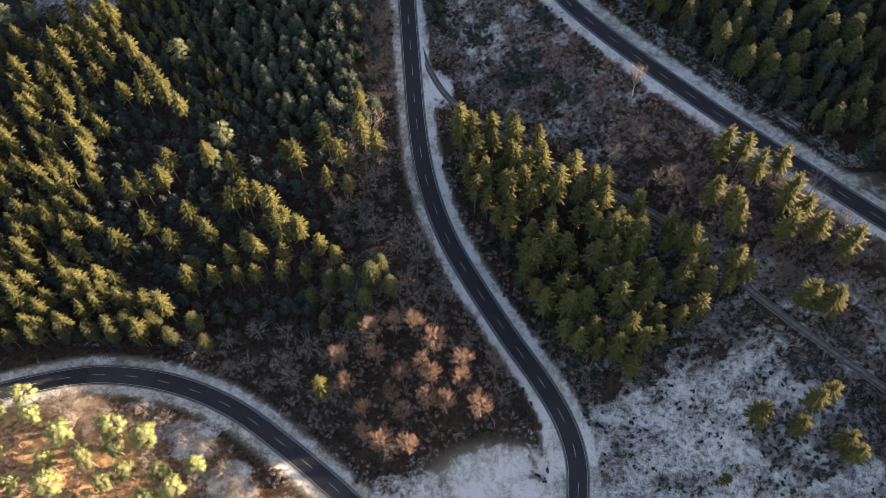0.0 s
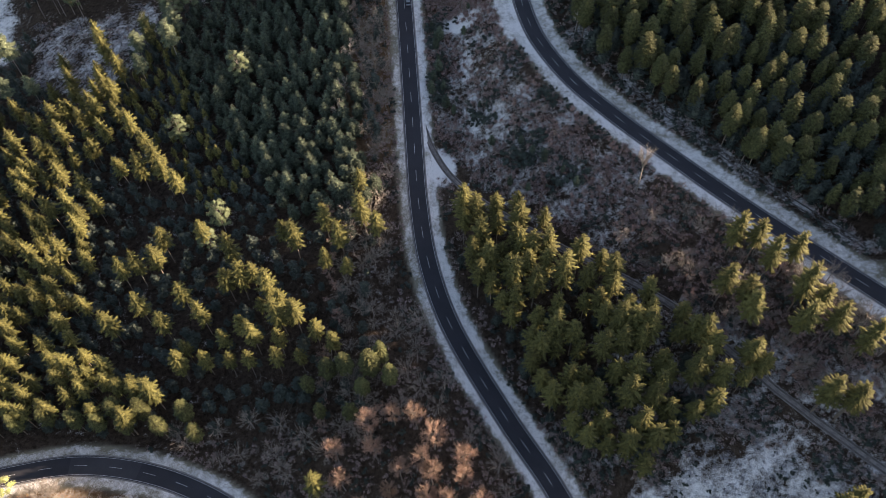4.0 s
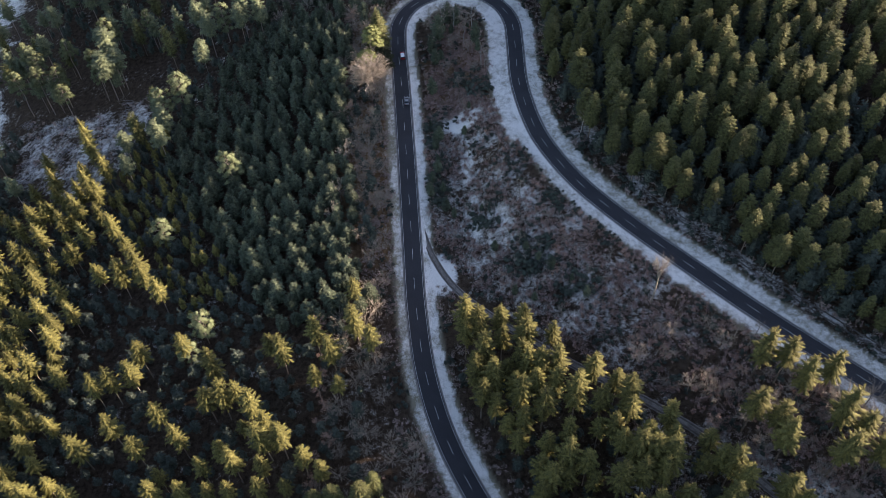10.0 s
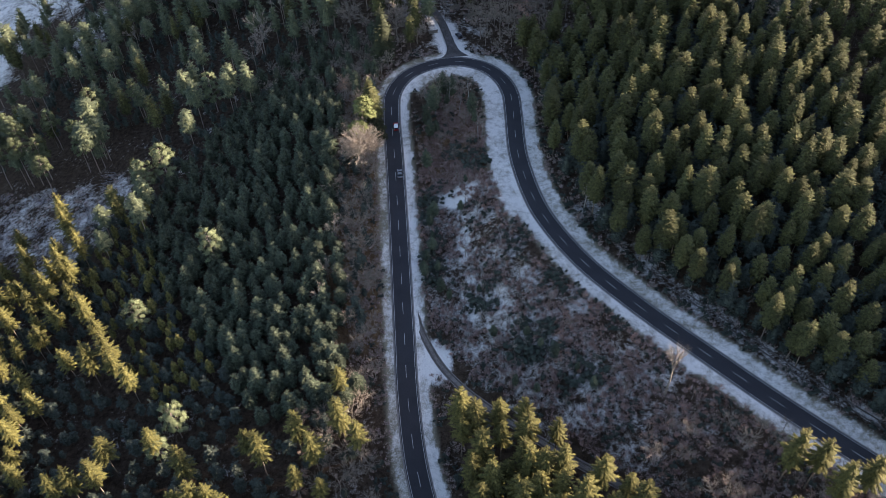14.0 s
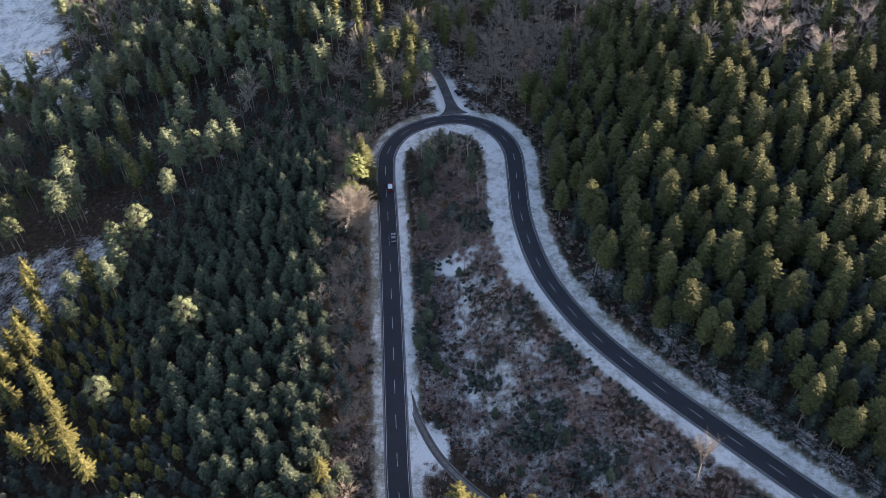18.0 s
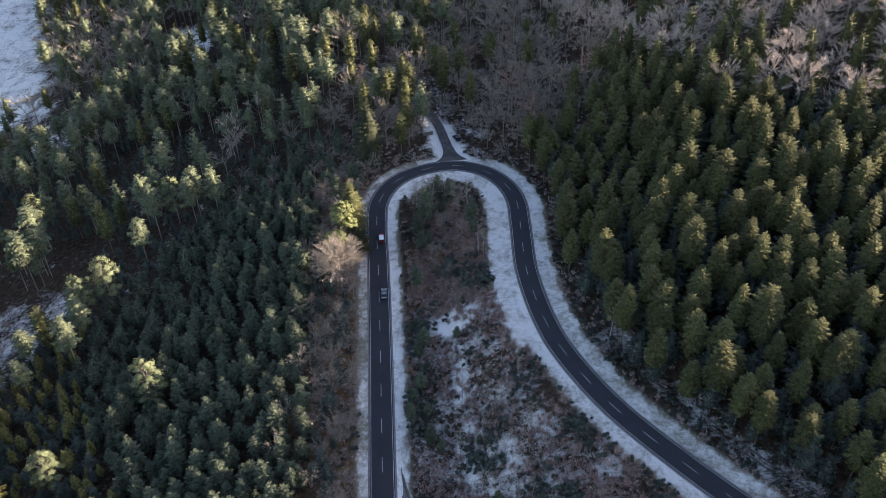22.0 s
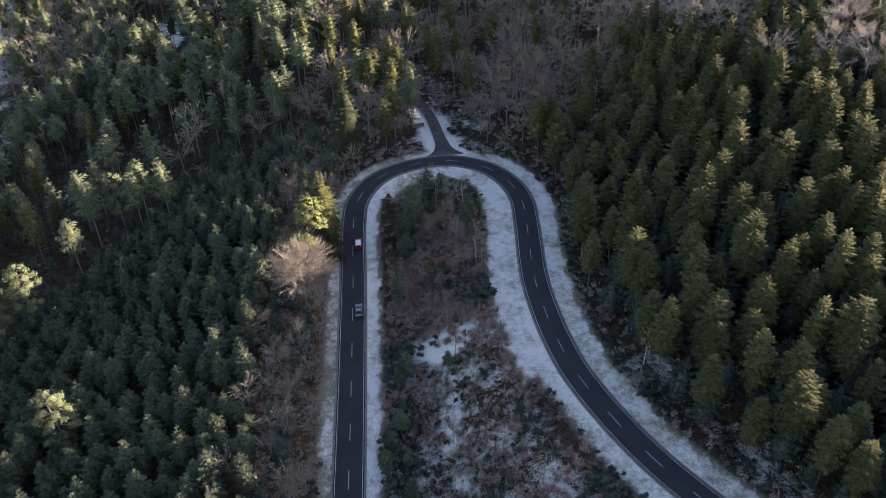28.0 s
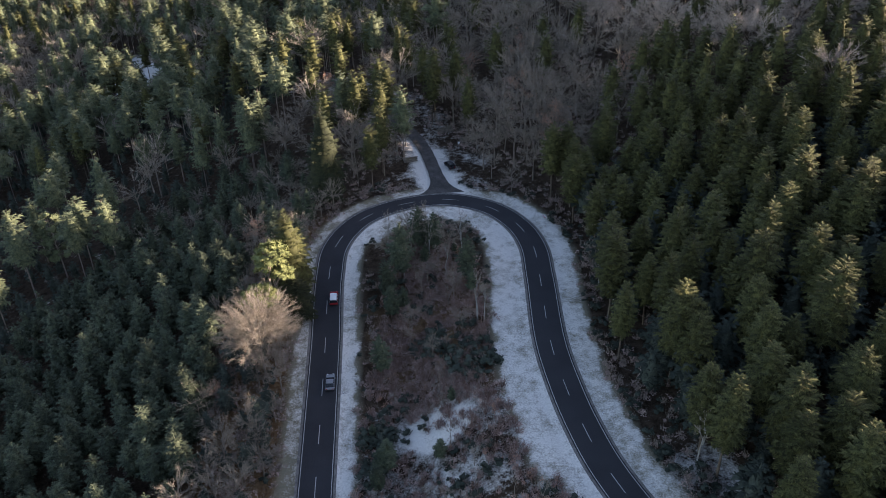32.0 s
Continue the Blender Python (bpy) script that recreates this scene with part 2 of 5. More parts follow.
def part(name, bm, mat, parent, label=""):
    """Links a bmesh, or a ready mesh, as one mesh object under a thing or a part."""
    if isinstance(bm, bmesh.types.BMesh):
        me = bpy.data.meshes.new(name)
        bm.to_mesh(me)
        bm.free()
        me.materials.append(mat)
    else:
        me = bm
    ob = new(name, me)
    ob.parent = parent
    return tagged(ob, label)


def box(bm, sx, sy, sz, at=(0, 0, 0), bevel=0.0, turn=None):
    m = Matrix.Translation(at) @ (turn or Matrix()) @ Matrix.Diagonal((sx, sy, sz, 1))
    made = bmesh.ops.create_cube(bm, size=1.0, matrix=m)
    if bevel:
        es = list({e for v in made["verts"] for e in v.link_edges})
        bmesh.ops.bevel(bm, geom=es, offset=bevel, segments=2, affect="EDGES")
    return bm


def rod(bm, r1, r2, depth, m, seg=10):
    bmesh.ops.create_cone(bm, cap_ends=True, segments=seg, radius1=r1, radius2=r2, depth=depth, matrix=m)
    return bm


# ---- the road's line ----
def smooth_line(points, step):
    """A smooth line through the points, sampled every step metres."""
    p = np.asarray(points, float)
    ext = np.vstack([2 * p[0] - p[1], p, 2 * p[-1] - p[-2]])
    out = []
    for i in range(1, len(ext) - 2):
        a, b, c, d = ext[i - 1:i + 3]
        ts = [0.0] + [np.linalg.norm(v) ** 0.5 for v in (b - a, c - b, d - c)]
        t0, t1, t2, t3 = np.cumsum(ts)
        for t in np.linspace(t1, t2, 24, endpoint=False):
            A1 = (t1 - t) / (t1 - t0) * a + (t - t0) / (t1 - t0) * b
            A2 = (t2 - t) / (t2 - t1) * b + (t - t1) / (t2 - t1) * c
            A3 = (t3 - t) / (t3 - t2) * c + (t - t2) / (t3 - t2) * d
            B1 = (t2 - t) / (t2 - t0) * A1 + (t - t0) / (t2 - t0) * A2
            B2 = (t3 - t) / (t3 - t1) * A2 + (t - t1) / (t3 - t1) * A3
            out.append((t2 - t) / (t2 - t1) * B1 + (t - t1) / (t2 - t1) * B2)
    out = np.array(out + [p[-1]])
    s = np.r_[0, np.cumsum(np.linalg.norm(np.diff(out, axis=0), axis=1))]
    at = np.arange(0, s[-1], step)
    return np.stack([np.interp(at, s, out[:, k]) for k in range(3)], 1)


LOWER = [(-330, 70, -33), (-230, 78, -29), (-180, 87, -26.5), (-148, 95, -25), (-125, 98, -24), (-100, 94.6, -22.8), (-77, 85.6, -21.6),
         (-57, 72, -20.6), (-39, 57.6, -20), (-20, 41, -19.5), (0, 28, -19.2), (20, 26, -18.8), (32.5, 37, -18.2), (36.4, 55, -17.3)]
CLIMB = [(36.6, 66, -16), (33.9, 76.6, -14.8), (28.1, 88.2, -13.4), (14.3, 109.5, -11), (-3.6, 141.5, -7.3), (-11.2, 164.7, -4.6),
         (-15.0, 189.3, -1.8), (-16.9, 212.2, 0.8), (-20.7, 261, 6.4), (-23.6, 295.5, 10.4), (-25.6, 317, 13.0), (-25.3, 328.5, 14.5)]
UPPER = [(-20.4, 339, 15.6), (-11.6, 345.6, 16.2), (1.2, 348.5, 16.5), (12.6, 344.2, 16.5), (19.6, 335.4, 16.5), (22.9, 325, 16.5), (23.5, 312, 16.5),
         (23.8, 288, 16.5), (25.1, 276.6, 16.5), (27.3, 264.6, 16.5), (31.0, 252, 16.5), (41.5, 231.4, 16.5), (57.0, 211.5, 16.5), (73, 194, 16.5),
         (90.6, 175.4, 16.5), (110, 156.5, 16.5), (160, 110, 17), (260, 30, 18)]
ROAD = smooth_line(LOWER + CLIMB + UPPER, 1.5)
HALF = 3.25
SIDE = smooth_line([(0.5, 352, 16.4), (-0.5, 358, 16.5), (-2.2, 366, 16.7), (-5.8, 380, 17.2), (-11.5, 393, 17.8), (-22, 410, 18.6), (-40, 432, 19)], 1.5)
FORK = smooth_line([(-14.2, 227, 2.4), (-12.6, 218, 1.3), (-9.0, 209, 0.9), (-3.5, 199.5, 1.2), (10.7, 184, 2.6), (30, 167, 5.5), (50, 152, 8.5), (69, 137, 10), (95, 109, 9), (126, 78, 6), (170, 40, 5)], 1.5)
RIDE = smooth_line([(47, 256, 19.5), (52, 247, 20), (58, 236, 20), (66, 223, 20), (84, 202, 20), (101, 183, 20), (130, 155, 20)], 1.5)


def frame_of(line):
    d = np.gradient(line, axis=0)
    d[:, 2] = 0
    d /= np.linalg.norm(d, axis=1)[:, None]
    return np.stack([-d[:, 1], d[:, 0], 0 * d[:, 0]], 1)


ROAD_LEFT = frame_of(ROAD)
ROAD_S = np.r_[0, np.cumsum(np.linalg.norm(np.diff(ROAD, axis=0), axis=1))]


def nearest(line, x, y):
    """Distance to the line, the side (+ left), the index of the nearest sample and its height."""
    x, y = np.atleast_1d(np.asarray(x, float)), np.atleast_1d(np.asarray(y, float))
    left = frame_of(line)
    dist, side, idx, z = (np.empty(len(x)) for _ in range(4))
    for k in range(0, len(x), 4000):
        sl = slice(k, k + 4000)
        dx, dy = x[sl, None] - line[None, :, 0], y[sl, None] - line[None, :, 1]
        i = np.argmin(dx * dx + dy * dy, axis=1)
        r = np.arange(len(i))
        ddx, ddy = dx[r, i], dy[r, i]
        off = ddx * left[i, 0] + ddy * left[i, 1]
        along = ddx * left[i, 1] - ddy * left[i, 0]
        j = np.clip(i + 1, 0, len(line) - 1)
        h = np.clip(i - 1, 0, len(line) - 1)
        grade = (line[j, 2] - line[h, 2]) / 3.0
        dist[sl], side[sl], idx[sl] = np.hypot(ddx, ddy), off, i
        z[sl] = line[i, 2] + np.clip(along, -3, 3) * grade
    return dist, side, idx.astype(int), z


def smooth(a, b, v):
    t = np.clip((v - a) / (b - a), 0, 1)
    return t * t * (3 - 2 * t)


def hill(x, y):
    """The hillside without the road: it climbs to the right and away, up to a long ridge out of view that shapes the
    sunlight.
    """
    u, v = np.clip(x, -290, 120) / 100, (np.clip(y, -20, 640) - 200) / 100
    z = 4.22 + 21.09 * u + 10.69 * v + u * u + 4.79 * u * v - 2.08 * v * v - 1.36 * u * v * v + 0.09 * v ** 3 + 0.2 * u ** 3
    yy = np.clip(y, -100, 900)
    slope = 0.155 + 0.045 * smooth(320, 400, yy) - 0.04 * smooth(430, 500, yy)
    upper = 36.5 + slope * (np.clip(x, 0, 165) - 80) + 0.115 * np.minimum(yy - 320, 95) + 0.06 * np.clip(yy - 415, 0, 500) - 6 * (1 - smooth(110, 200, yy))
    # Unseen crest; its heights are set to place the edge of the shade.
    crest = np.interp(yy, (-100, 90, 118, 166, 205, 237, 270, 320, 350, 372, 410, 450, 500, 600, 900), (96, 104, 107, 112, 112, 121, 121, 123, 128, 138, 142, 136, 131, 136, 150))
    # The valley bank is levelled here so that it faces the low sun.
    z = z + 0.17 * np.clip(-98 - x, 0, 75) * (1 - smooth(84, 102, y))
    z = z + (upper - z) * smooth(60, 110, x)
    return z + (crest - z) * smooth(310, 410, x)


def ground_height(x, y):
    x, y = np.atleast_1d(np.asarray(x, float)), np.atleast_1d(np.asarray(y, float))
    z = hill(x, y) + 0.5 * np.sin(x * 0.11 + 1.3) * np.sin(y * 0.09) + 0.25 * np.sin(x * 0.31) * np.sin(y * 0.27 + 2)
    # both legs of the road pull the slope to their own level
    w_sum, wz = np.full(len(x), 1.0 / 26 ** 3), z / 26 ** 3
    for line in (ROAD[:int(len(ROAD) * 0.34)], ROAD[int(len(ROAD) * 0.34):int(len(ROAD) * 0.66)], ROAD[int(len(ROAD) * 0.66):], SIDE):
        d, _, _, zr = nearest(line, x, y)
        w = 1.0 / np.maximum(d - 3.0, 0.4) ** 3
        w_sum, wz = w_sum + w, wz + w * zr
    z = wz / w_sum
    for line, half in ((ROAD, 4.4), (SIDE, 3.4)):
        d, _, _, zr = nearest(line, x, y)
        f = 1 - smooth(half, half + 3.0, d)
        z = z * (1 - f) + (zr - 0.08) * f
        z -= 0.3 * (1 - smooth(half + 0.2, half + 1.8, d))
    return z


def inside(poly, x, y):
    x, y = np.atleast_1d(x), np.atleast_1d(y)
    hit = np.zeros(len(x), bool)
    for (x0, y0), (x1, y1) in zip(poly, poly[1:] + poly[:1]):
        with np.errstate(divide="ignore", invalid="ignore"):
            cross = ((y0 > y) != (y1 > y)) & (x < (x1 - x0) * (y - y0) / (y1 - y0 + 1e-9) + x0)
        hit ^= cross
    return hit


# ---- zones of the plan ----
PLANTATION = [(-29, 186), (-60, 180), (-76, 205), (-100, 232), (-122, 272), (-118, 306), (-90, 345), (-62, 345), (-46, 310), (-40, 240)]
RAGGED = [(28, 100), (58, 84), (70, 97), (104, 92), (125, 70), (165, 40), (175, 60), (124, 120), (95, 128), (70, 141), (50, 152), (45, 130)]
RIMZONE = [(22, 104), (40, 82), (48, 92), (60, 86), (72, 98), (110, 90), (112, 104), (52, 114), (30, 114)]
BANKRIM = [(-150, 92), (-118, 93), (-95, 84), (-70, 66), (-50, 50), (-52, 36), (-70, 42), (-84, 50), (-95, 64), (-106, 77), (-120, 86)]
CLEARING = [(42, 88), (40, 44), (75, 30), (125, 40), (122, 72), (104, 92), (70, 97), (58, 84)]
STUMPS = [(-205, 322), (-176, 316), (-143, 324), (-138, 308), (-150, 262), (-170, 262), (-200, 280)]
FIELD = [(-232, 292), (-212, 292), (-222, 332), (-246, 375), (-246, 480), (-215, 475), (-270, 600), (-300, 720), (-420, 760), (-420, 280)]
NPATCH = [(-222, 466), (-204, 478), (-186, 478), (-182, 456), (-192, 440), (-194, 426), (-210, 428)]
BROADNW = [(-220, 482), (-184, 480), (-170, 515), (-196, 570), (-268, 592), (-236, 510)]
NEBROAD = [(4, 366), (22, 353), (44, 350), (58, 385), (66, 396), (76, 385), (84, 350), (104, 332), (150, 318), (250, 300), (250, 640), (4, 640)]
GLADE = [(-168, 560), (-135, 535), (-140, 500), (-168, 525)]
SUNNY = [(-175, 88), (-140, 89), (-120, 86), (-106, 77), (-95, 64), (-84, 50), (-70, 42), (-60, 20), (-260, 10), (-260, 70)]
LOWGROWTH = [(-48, 300), (-27, 318), (-26, 352), (-38, 380), (-75, 378), (-98, 352), (-62, 345)]
TRIANGLE = [(-12, 320), (-14, 250), (-8, 215), (0, 200), (12, 186), (30, 171), (50, 156), (70, 141), (95, 114), (118, 95), (124, 120), (105, 150), (85, 172), (68, 190), (50, 206), (30, 232), (18, 262), (11, 290), (9, 318), (0, 330)]


def verge_widths(i):
    """Width of the mown verge beyond the asphalt, left and right of the road's sense, at a sample."""
    x, y = ROAD[i, 0], ROAD[i, 1]
    left, right = np.full(len(i), 3.2), np.full(len(i), 3.6)
    s = i / len(ROAD)
    upper = (s > 0.5)
    right = np.where(upper & (x > 4) & (y > 255), 8.0, np.where(upper & (x > 4), 4.6, right))
    right = np.where((y > 332) & upper, 7.0, right)
    left = np.where(upper & (x > 10), 5.2, left)
    left = np.where((s < 0.45) & (y < 78) & (x > -30), 5.5, left)
    return left, right


def soft_inside(poly, x, y, reach=4.0):
    """How far inside a zone, with a ragged and gradual edge."""
    x = x + 2.5 * np.sin(x * 0.37 + y * 0.21) + 1.5 * np.sin(y * 0.83)
    y = y + 2.5 * np.sin(y * 0.31 - x * 0.27) + 1.5 * np.sin(x * 0.71)
    return sum(inside(poly, x + reach * math.cos(a) * r, y + reach * math.sin(a) * r) * 1.0 for r in (0.4, 1.0) for a in (0.3, 1.56, 2.8, 4.1, 5.3)) / 10


def grass_at(x, y):
    """The mown verges, and the frosted grass inside the lower bend."""
    d, side, i, _ = nearest(ROAD, x, y)
    left, right = verge_widths(i)
    width = HALF + np.where(side > 0, left, right)
    return np.maximum(1 - smooth(width, width + 1.5, d), 1 - smooth(0.7, 1.2, np.hypot((x - 12) / 26, (y - 56) / 15)))


def frost_at(x, y):
    d, side, i, _ = nearest(ROAD, x, y)
    left, right = verge_widths(i)
    width = HALF + np.where(side > 0, left, right) + 0.6 * np.sin(x * 0.9) * np.sin(y * 0.7)
    f = 0.64 * (1 - smooth(width - 0.5, width + 0.9, d))
    f = np.where((i < 0.36 * len(ROAD)) & (d < 9), 0.76 * f, f)
    f = np.where((side > 0) & (i > 0.62 * len(ROAD)) & (y < 255), 0.84 * f, f)
    f = np.where((side > 0) & (y > 130) & (x < -8) & (i < 0.62 * len(ROAD)), 0.66 * f, f)
    f = np.maximum(f, 0.08)
    for poly, v in ((CLEARING, 0.52), (STUMPS, 0.37), (FIELD, 0.66), (GLADE, 0.8), (NPATCH, 0.55), (RAGGED, 0.3), (RIMZONE, 0.3), (BANKRIM, 0.34), (TRIANGLE, 0.34)):
        f = np.maximum(f, v * soft_inside(poly, x, y) * ((1 - 0.45 * smooth(35, 75, x)) * (1 - 0.6 * smooth(272, 292, y)) if poly is TRIANGLE else 1))
    # frosted grass inside the lower bend, the bare frosty patch between the legs, the wedge by the track
    for cx, cy, rx, ry, v in ((14, 58, 24, 13, 0.66), (-12, 56, 24, 8, 0.5), (1, 269, 8, 6, 0.85), (-6.5, 203, 6, 9, 0.95), (3, 246, 3.5, 10, 0.6), (6, 226, 4, 12, 0.58), (15, 212, 7, 10, 0.5), (42, 250, 4, 9, 0.4), (-90, 74, 13, 8, 0.6), (-74, 61, 9, 8, 0.55)):
        r = np.hypot((x - cx) / rx, (y - cy) / ry)
        f = np.maximum(f, v * (1 - smooth(0.6, 1.2, r)))
    d3, _, _, _ = nearest(SIDE, x, y)
    f = np.maximum(f, 0.85 * (1 - smooth(2.5, 10.5 + 1.5 * np.sin(x * 0.8) * np.sin(y * 0.6), d3)) * (1 - smooth(372, 396, y)))
    f = np.maximum(f, 0.3 * (1 - smooth(10, 26, d3)))
    d2, _, _, _ = nearest(RIDE, x, y)
    f = np.maximum(f, 0.34 * (1 - smooth(2.5, 5, d2)))
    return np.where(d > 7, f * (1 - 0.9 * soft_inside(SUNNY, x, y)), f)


# ---- ground ----
def steps(a, b, n):
    return list(np.linspace(a, b, n, endpoint=False))


gx = np.array(steps(-3200, -420, 8) + steps(-420, -176, 25) + steps(-176, -60, 70) + steps(-60, 130, 175) + steps(130, 420, 27) + steps(420, 3200, 8) + [3200])
gy = np.array(steps(-2500, -60, 8) + steps(-60, 24, 12) + steps(24, 390, 320) + steps(390, 420, 12) + steps(420, 760, 34) + steps(760, 3600, 9) + [3600])
XX, YY = np.meshgrid(gx, gy)
px, py = XX.ravel(), YY.ravel()
pz = ground_height(px, py)
nx = len(gx)
rows_, cols_ = np.meshgrid(np.arange(len(gy) - 1), np.arange(nx - 1), indexing="ij")
a_ = (rows_ * nx + cols_).ravel()
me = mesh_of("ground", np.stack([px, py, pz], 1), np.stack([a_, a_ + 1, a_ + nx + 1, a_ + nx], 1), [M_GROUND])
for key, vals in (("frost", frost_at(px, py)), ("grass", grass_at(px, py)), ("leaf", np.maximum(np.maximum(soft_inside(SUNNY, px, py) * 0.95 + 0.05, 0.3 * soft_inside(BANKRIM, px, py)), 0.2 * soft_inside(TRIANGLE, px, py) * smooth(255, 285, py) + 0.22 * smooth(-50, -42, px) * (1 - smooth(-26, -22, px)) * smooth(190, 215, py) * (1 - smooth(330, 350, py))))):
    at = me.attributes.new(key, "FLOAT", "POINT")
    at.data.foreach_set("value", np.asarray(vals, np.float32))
me.polygons.foreach_set("use_smooth", np.ones(len(me.polygons), bool))
ground = tagged(new("ground", me), "wooded hillside of leaf litter and frosted grass", "ground", kind="structure")


# ---- road ----
def strip(name, line, o1, o2, dz1, dz2, mat, i0=0, i1=None, parent=None, label="", curb=0.0):
    """A band along a line between two offsets to its left."""
    p = line[i0:i1]
    n = frame_of(line)[i0:i1]
    a, b = p + n * o1 + [0, 0, dz1], p + n * o2 + [0, 0, dz2]
    k = len(p)
    r = np.arange(k - 1)
    quads = np.stack([r, r + k, r + k + 1, r + 1], 1)
    if o2 > o1:
        quads = quads[:, ::-1]
    m = mesh_of(name, np.vstack([a, b]), quads, [mat])
    ob = new(name, m)
    if parent:
        ob.parent = parent
    return tagged(ob, label)


road = tagged(strip("road", ROAD, -HALF, HALF, 0.0, 0.0, M_ASPHALT), "dark asphalt country road with white markings, winding uphill", "road", kind="structure")
for o, nm in ((HALF - 0.32, "edge_line"), (-HALF + 0.32, "edge_line")):
    strip(nm, ROAD, o - 0.07, o + 0.07, 0.02, 0.02, M_LINE, parent=road, label="worn white edge line")
for o in (1, -1):
    strip("shoulder", ROAD, o * (HALF - 0.02), o * (HALF + 0.5), -0.012, -0.05, M_GRAVEL, parent=road, label="grey gravel shoulder")
    # the verge lies as a clean band on the softer ground beside it
    offs = (HALF + 0.48, HALF + 1.2, HALF + 2.1, HALF + 3.1)
    rows3 = []
    for k, off in enumerate(offs):
        q = ROAD + ROAD_LEFT * o * off
        zg = ground_height(q[:, 0], q[:, 1])
        q[:, 2] = (ROAD[:, 2] - 0.05) * (1 - k / 3) + (zg + 0.02) * (k / 3)
        rows3.append(q)
    nn = len(ROAD)
    r = np.arange(nn - 1)
    quads = np.vstack([np.stack([k * nn + r, (k + 1) * nn + r, (k + 1) * nn + r + 1, k * nn + r + 1], 1) for k in range(3)])
    allv = np.vstack(rows3)
    vm = mesh_of("verge", allv, quads[:, ::-1] if o > 0 else quads, [M_GROUND])
    for key, vals in (("frost", np.minimum(frost_at(allv[:, 0], allv[:, 1]), 0.72)), ("grass", np.ones(len(allv))), ("leaf", np.full(len(allv), 0.1))):
        vm.attributes.new(key, "FLOAT", "POINT").data.foreach_set("value", np.asarray(vals, np.float32))
    tagged(new("verge", vm), "verge of short frosted grass beside the asphalt", "verge", kind="structure")
along = ROAD_S[0] + 2.0
while along < ROAD_S[-1] - 6:
    i0, i1 = int(along / 1.5), int((along + 4.2) / 1.5) + 1
    strip("centre_dash", ROAD, -0.075, 0.075, 0.02, 0.02, M_LINE, i0, i1, parent=road)
    along += 12.0
for x, y, length, o1, o2 in ((-128, 98, 26, -3.1, 3.1), (-60, 74, 8, 0.1, 3.1), (-42, 60, 10, -3.1, 3.1)):
    i = int(nearest(ROAD, x, y)[2][0])
    strip("asphalt_patch", ROAD, o1, o2, 0.008, 0.008, M_PATCH, i, i + int(length / 1.5), parent=road, label="greyer repaired asphalt")
side_n = frame_of(SIDE)
side_v = []
for o in (-1, -0.5, 0, 0.5, 1):
    half = 1.9 + 5.0 * np.exp(-np.arange(len(SIDE)) * 1.5 / 3.0) + 0.07 * np.sin(np.arange(len(SIDE)) * 1.7 + o * 2)
    side_v.append(SIDE + side_n * (o * half)[:, None] + [0, 0, 0.02 if abs(o) < 1 else -0.06])
k = len(SIDE)
q = np.vstack([np.stack([r * k + np.arange(k - 1), r * k + np.arange(1, k), (r + 1) * k + np.arange(1, k), (r + 1) * k + np.arange(k - 1)], 1) for r in range(4)])
side_road = tagged(new("side_road", mesh_of("side_road", np.vstack(side_v), q[:, ::-1], [M_SIDE])), "narrow worn forest road leaving the bend", "road", kind="structure")


def lay_track(name, line, half, label, mat, lift=0.0):
    ln = line.copy()
    ln[:, 2] = ground_height(ln[:, 0], ln[:, 1]) + 0.10
    n = frame_of(ln)
    offs = np.array([-half, -half * 0.55, -half * 0.2, half * 0.2, half * 0.55, half])
    vs = np.vstack([np.column_stack([ln[:, 0] + n[:, 0] * o, ln[:, 1] + n[:, 1] * o, ground_height(ln[:, 0] + n[:, 0] * o, ln[:, 1] + n[:, 1] * o) + lift + (0.02 if abs(o) > half * 0.9 else 0.12)]) for o in offs])
    k = len(ln)
    q = np.vstack([np.stack([r * k + np.arange(k - 1), r * k + np.arange(1, k), (r + 1) * k + np.arange(1, k), (r + 1) * k + np.arange(k - 1)], 1) for r in range(5)])
    return tagged(new(name, mesh_of(name, vs, q[:, ::-1], [mat])), label, "track", kind="structure")


lay_track("gravel_track", FORK, 1.25, "grey-brown gravel forest track", M_TRACK)
for o in (-0.7, 0.7):
    lay_track("wheel_rut", FORK + frame_of(FORK) * o, 0.26, "worn wheel rut of the gravel track", M_RUT, 0.06)
for o in (-0.85, 0.85):
    lay_track("wheel_rut", (RIDE + frame_of(RIDE) * o)[22:], 0.24, "muddy wheel rut of a logging track at the forest edge", M_RUT)


# ---- trees: shapes ----
def tube(p, q, r1, r2, seg):
    """Vertices and triangles of a tapered tube from p to q."""
    p, q = np.asarray(p, float), np.asarray(q, float)
    d = (q - p) / (np.linalg.norm(q - p) + 1e-9)
    u = np.cross(d, (0.3, 0.9, 0.1) if abs(d[2]) > 0.9 else (0, 0, 1))
    u /= np.linalg.norm(u) + 1e-9
    v = np.cross(d, u)
    a = np.arange(seg) * 2 * math.pi / seg
    ring = np.cos(a)[:, None] * u + np.sin(a)[:, None] * v
    vs = np.vstack([p + ring * r1, q + ring * r2])
    k = np.arange(seg)
    n = (k + 1) % seg
    return vs, np.vstack([np.stack([k, n, n + seg], 1), np.stack([k, n + seg, k + seg], 1)])


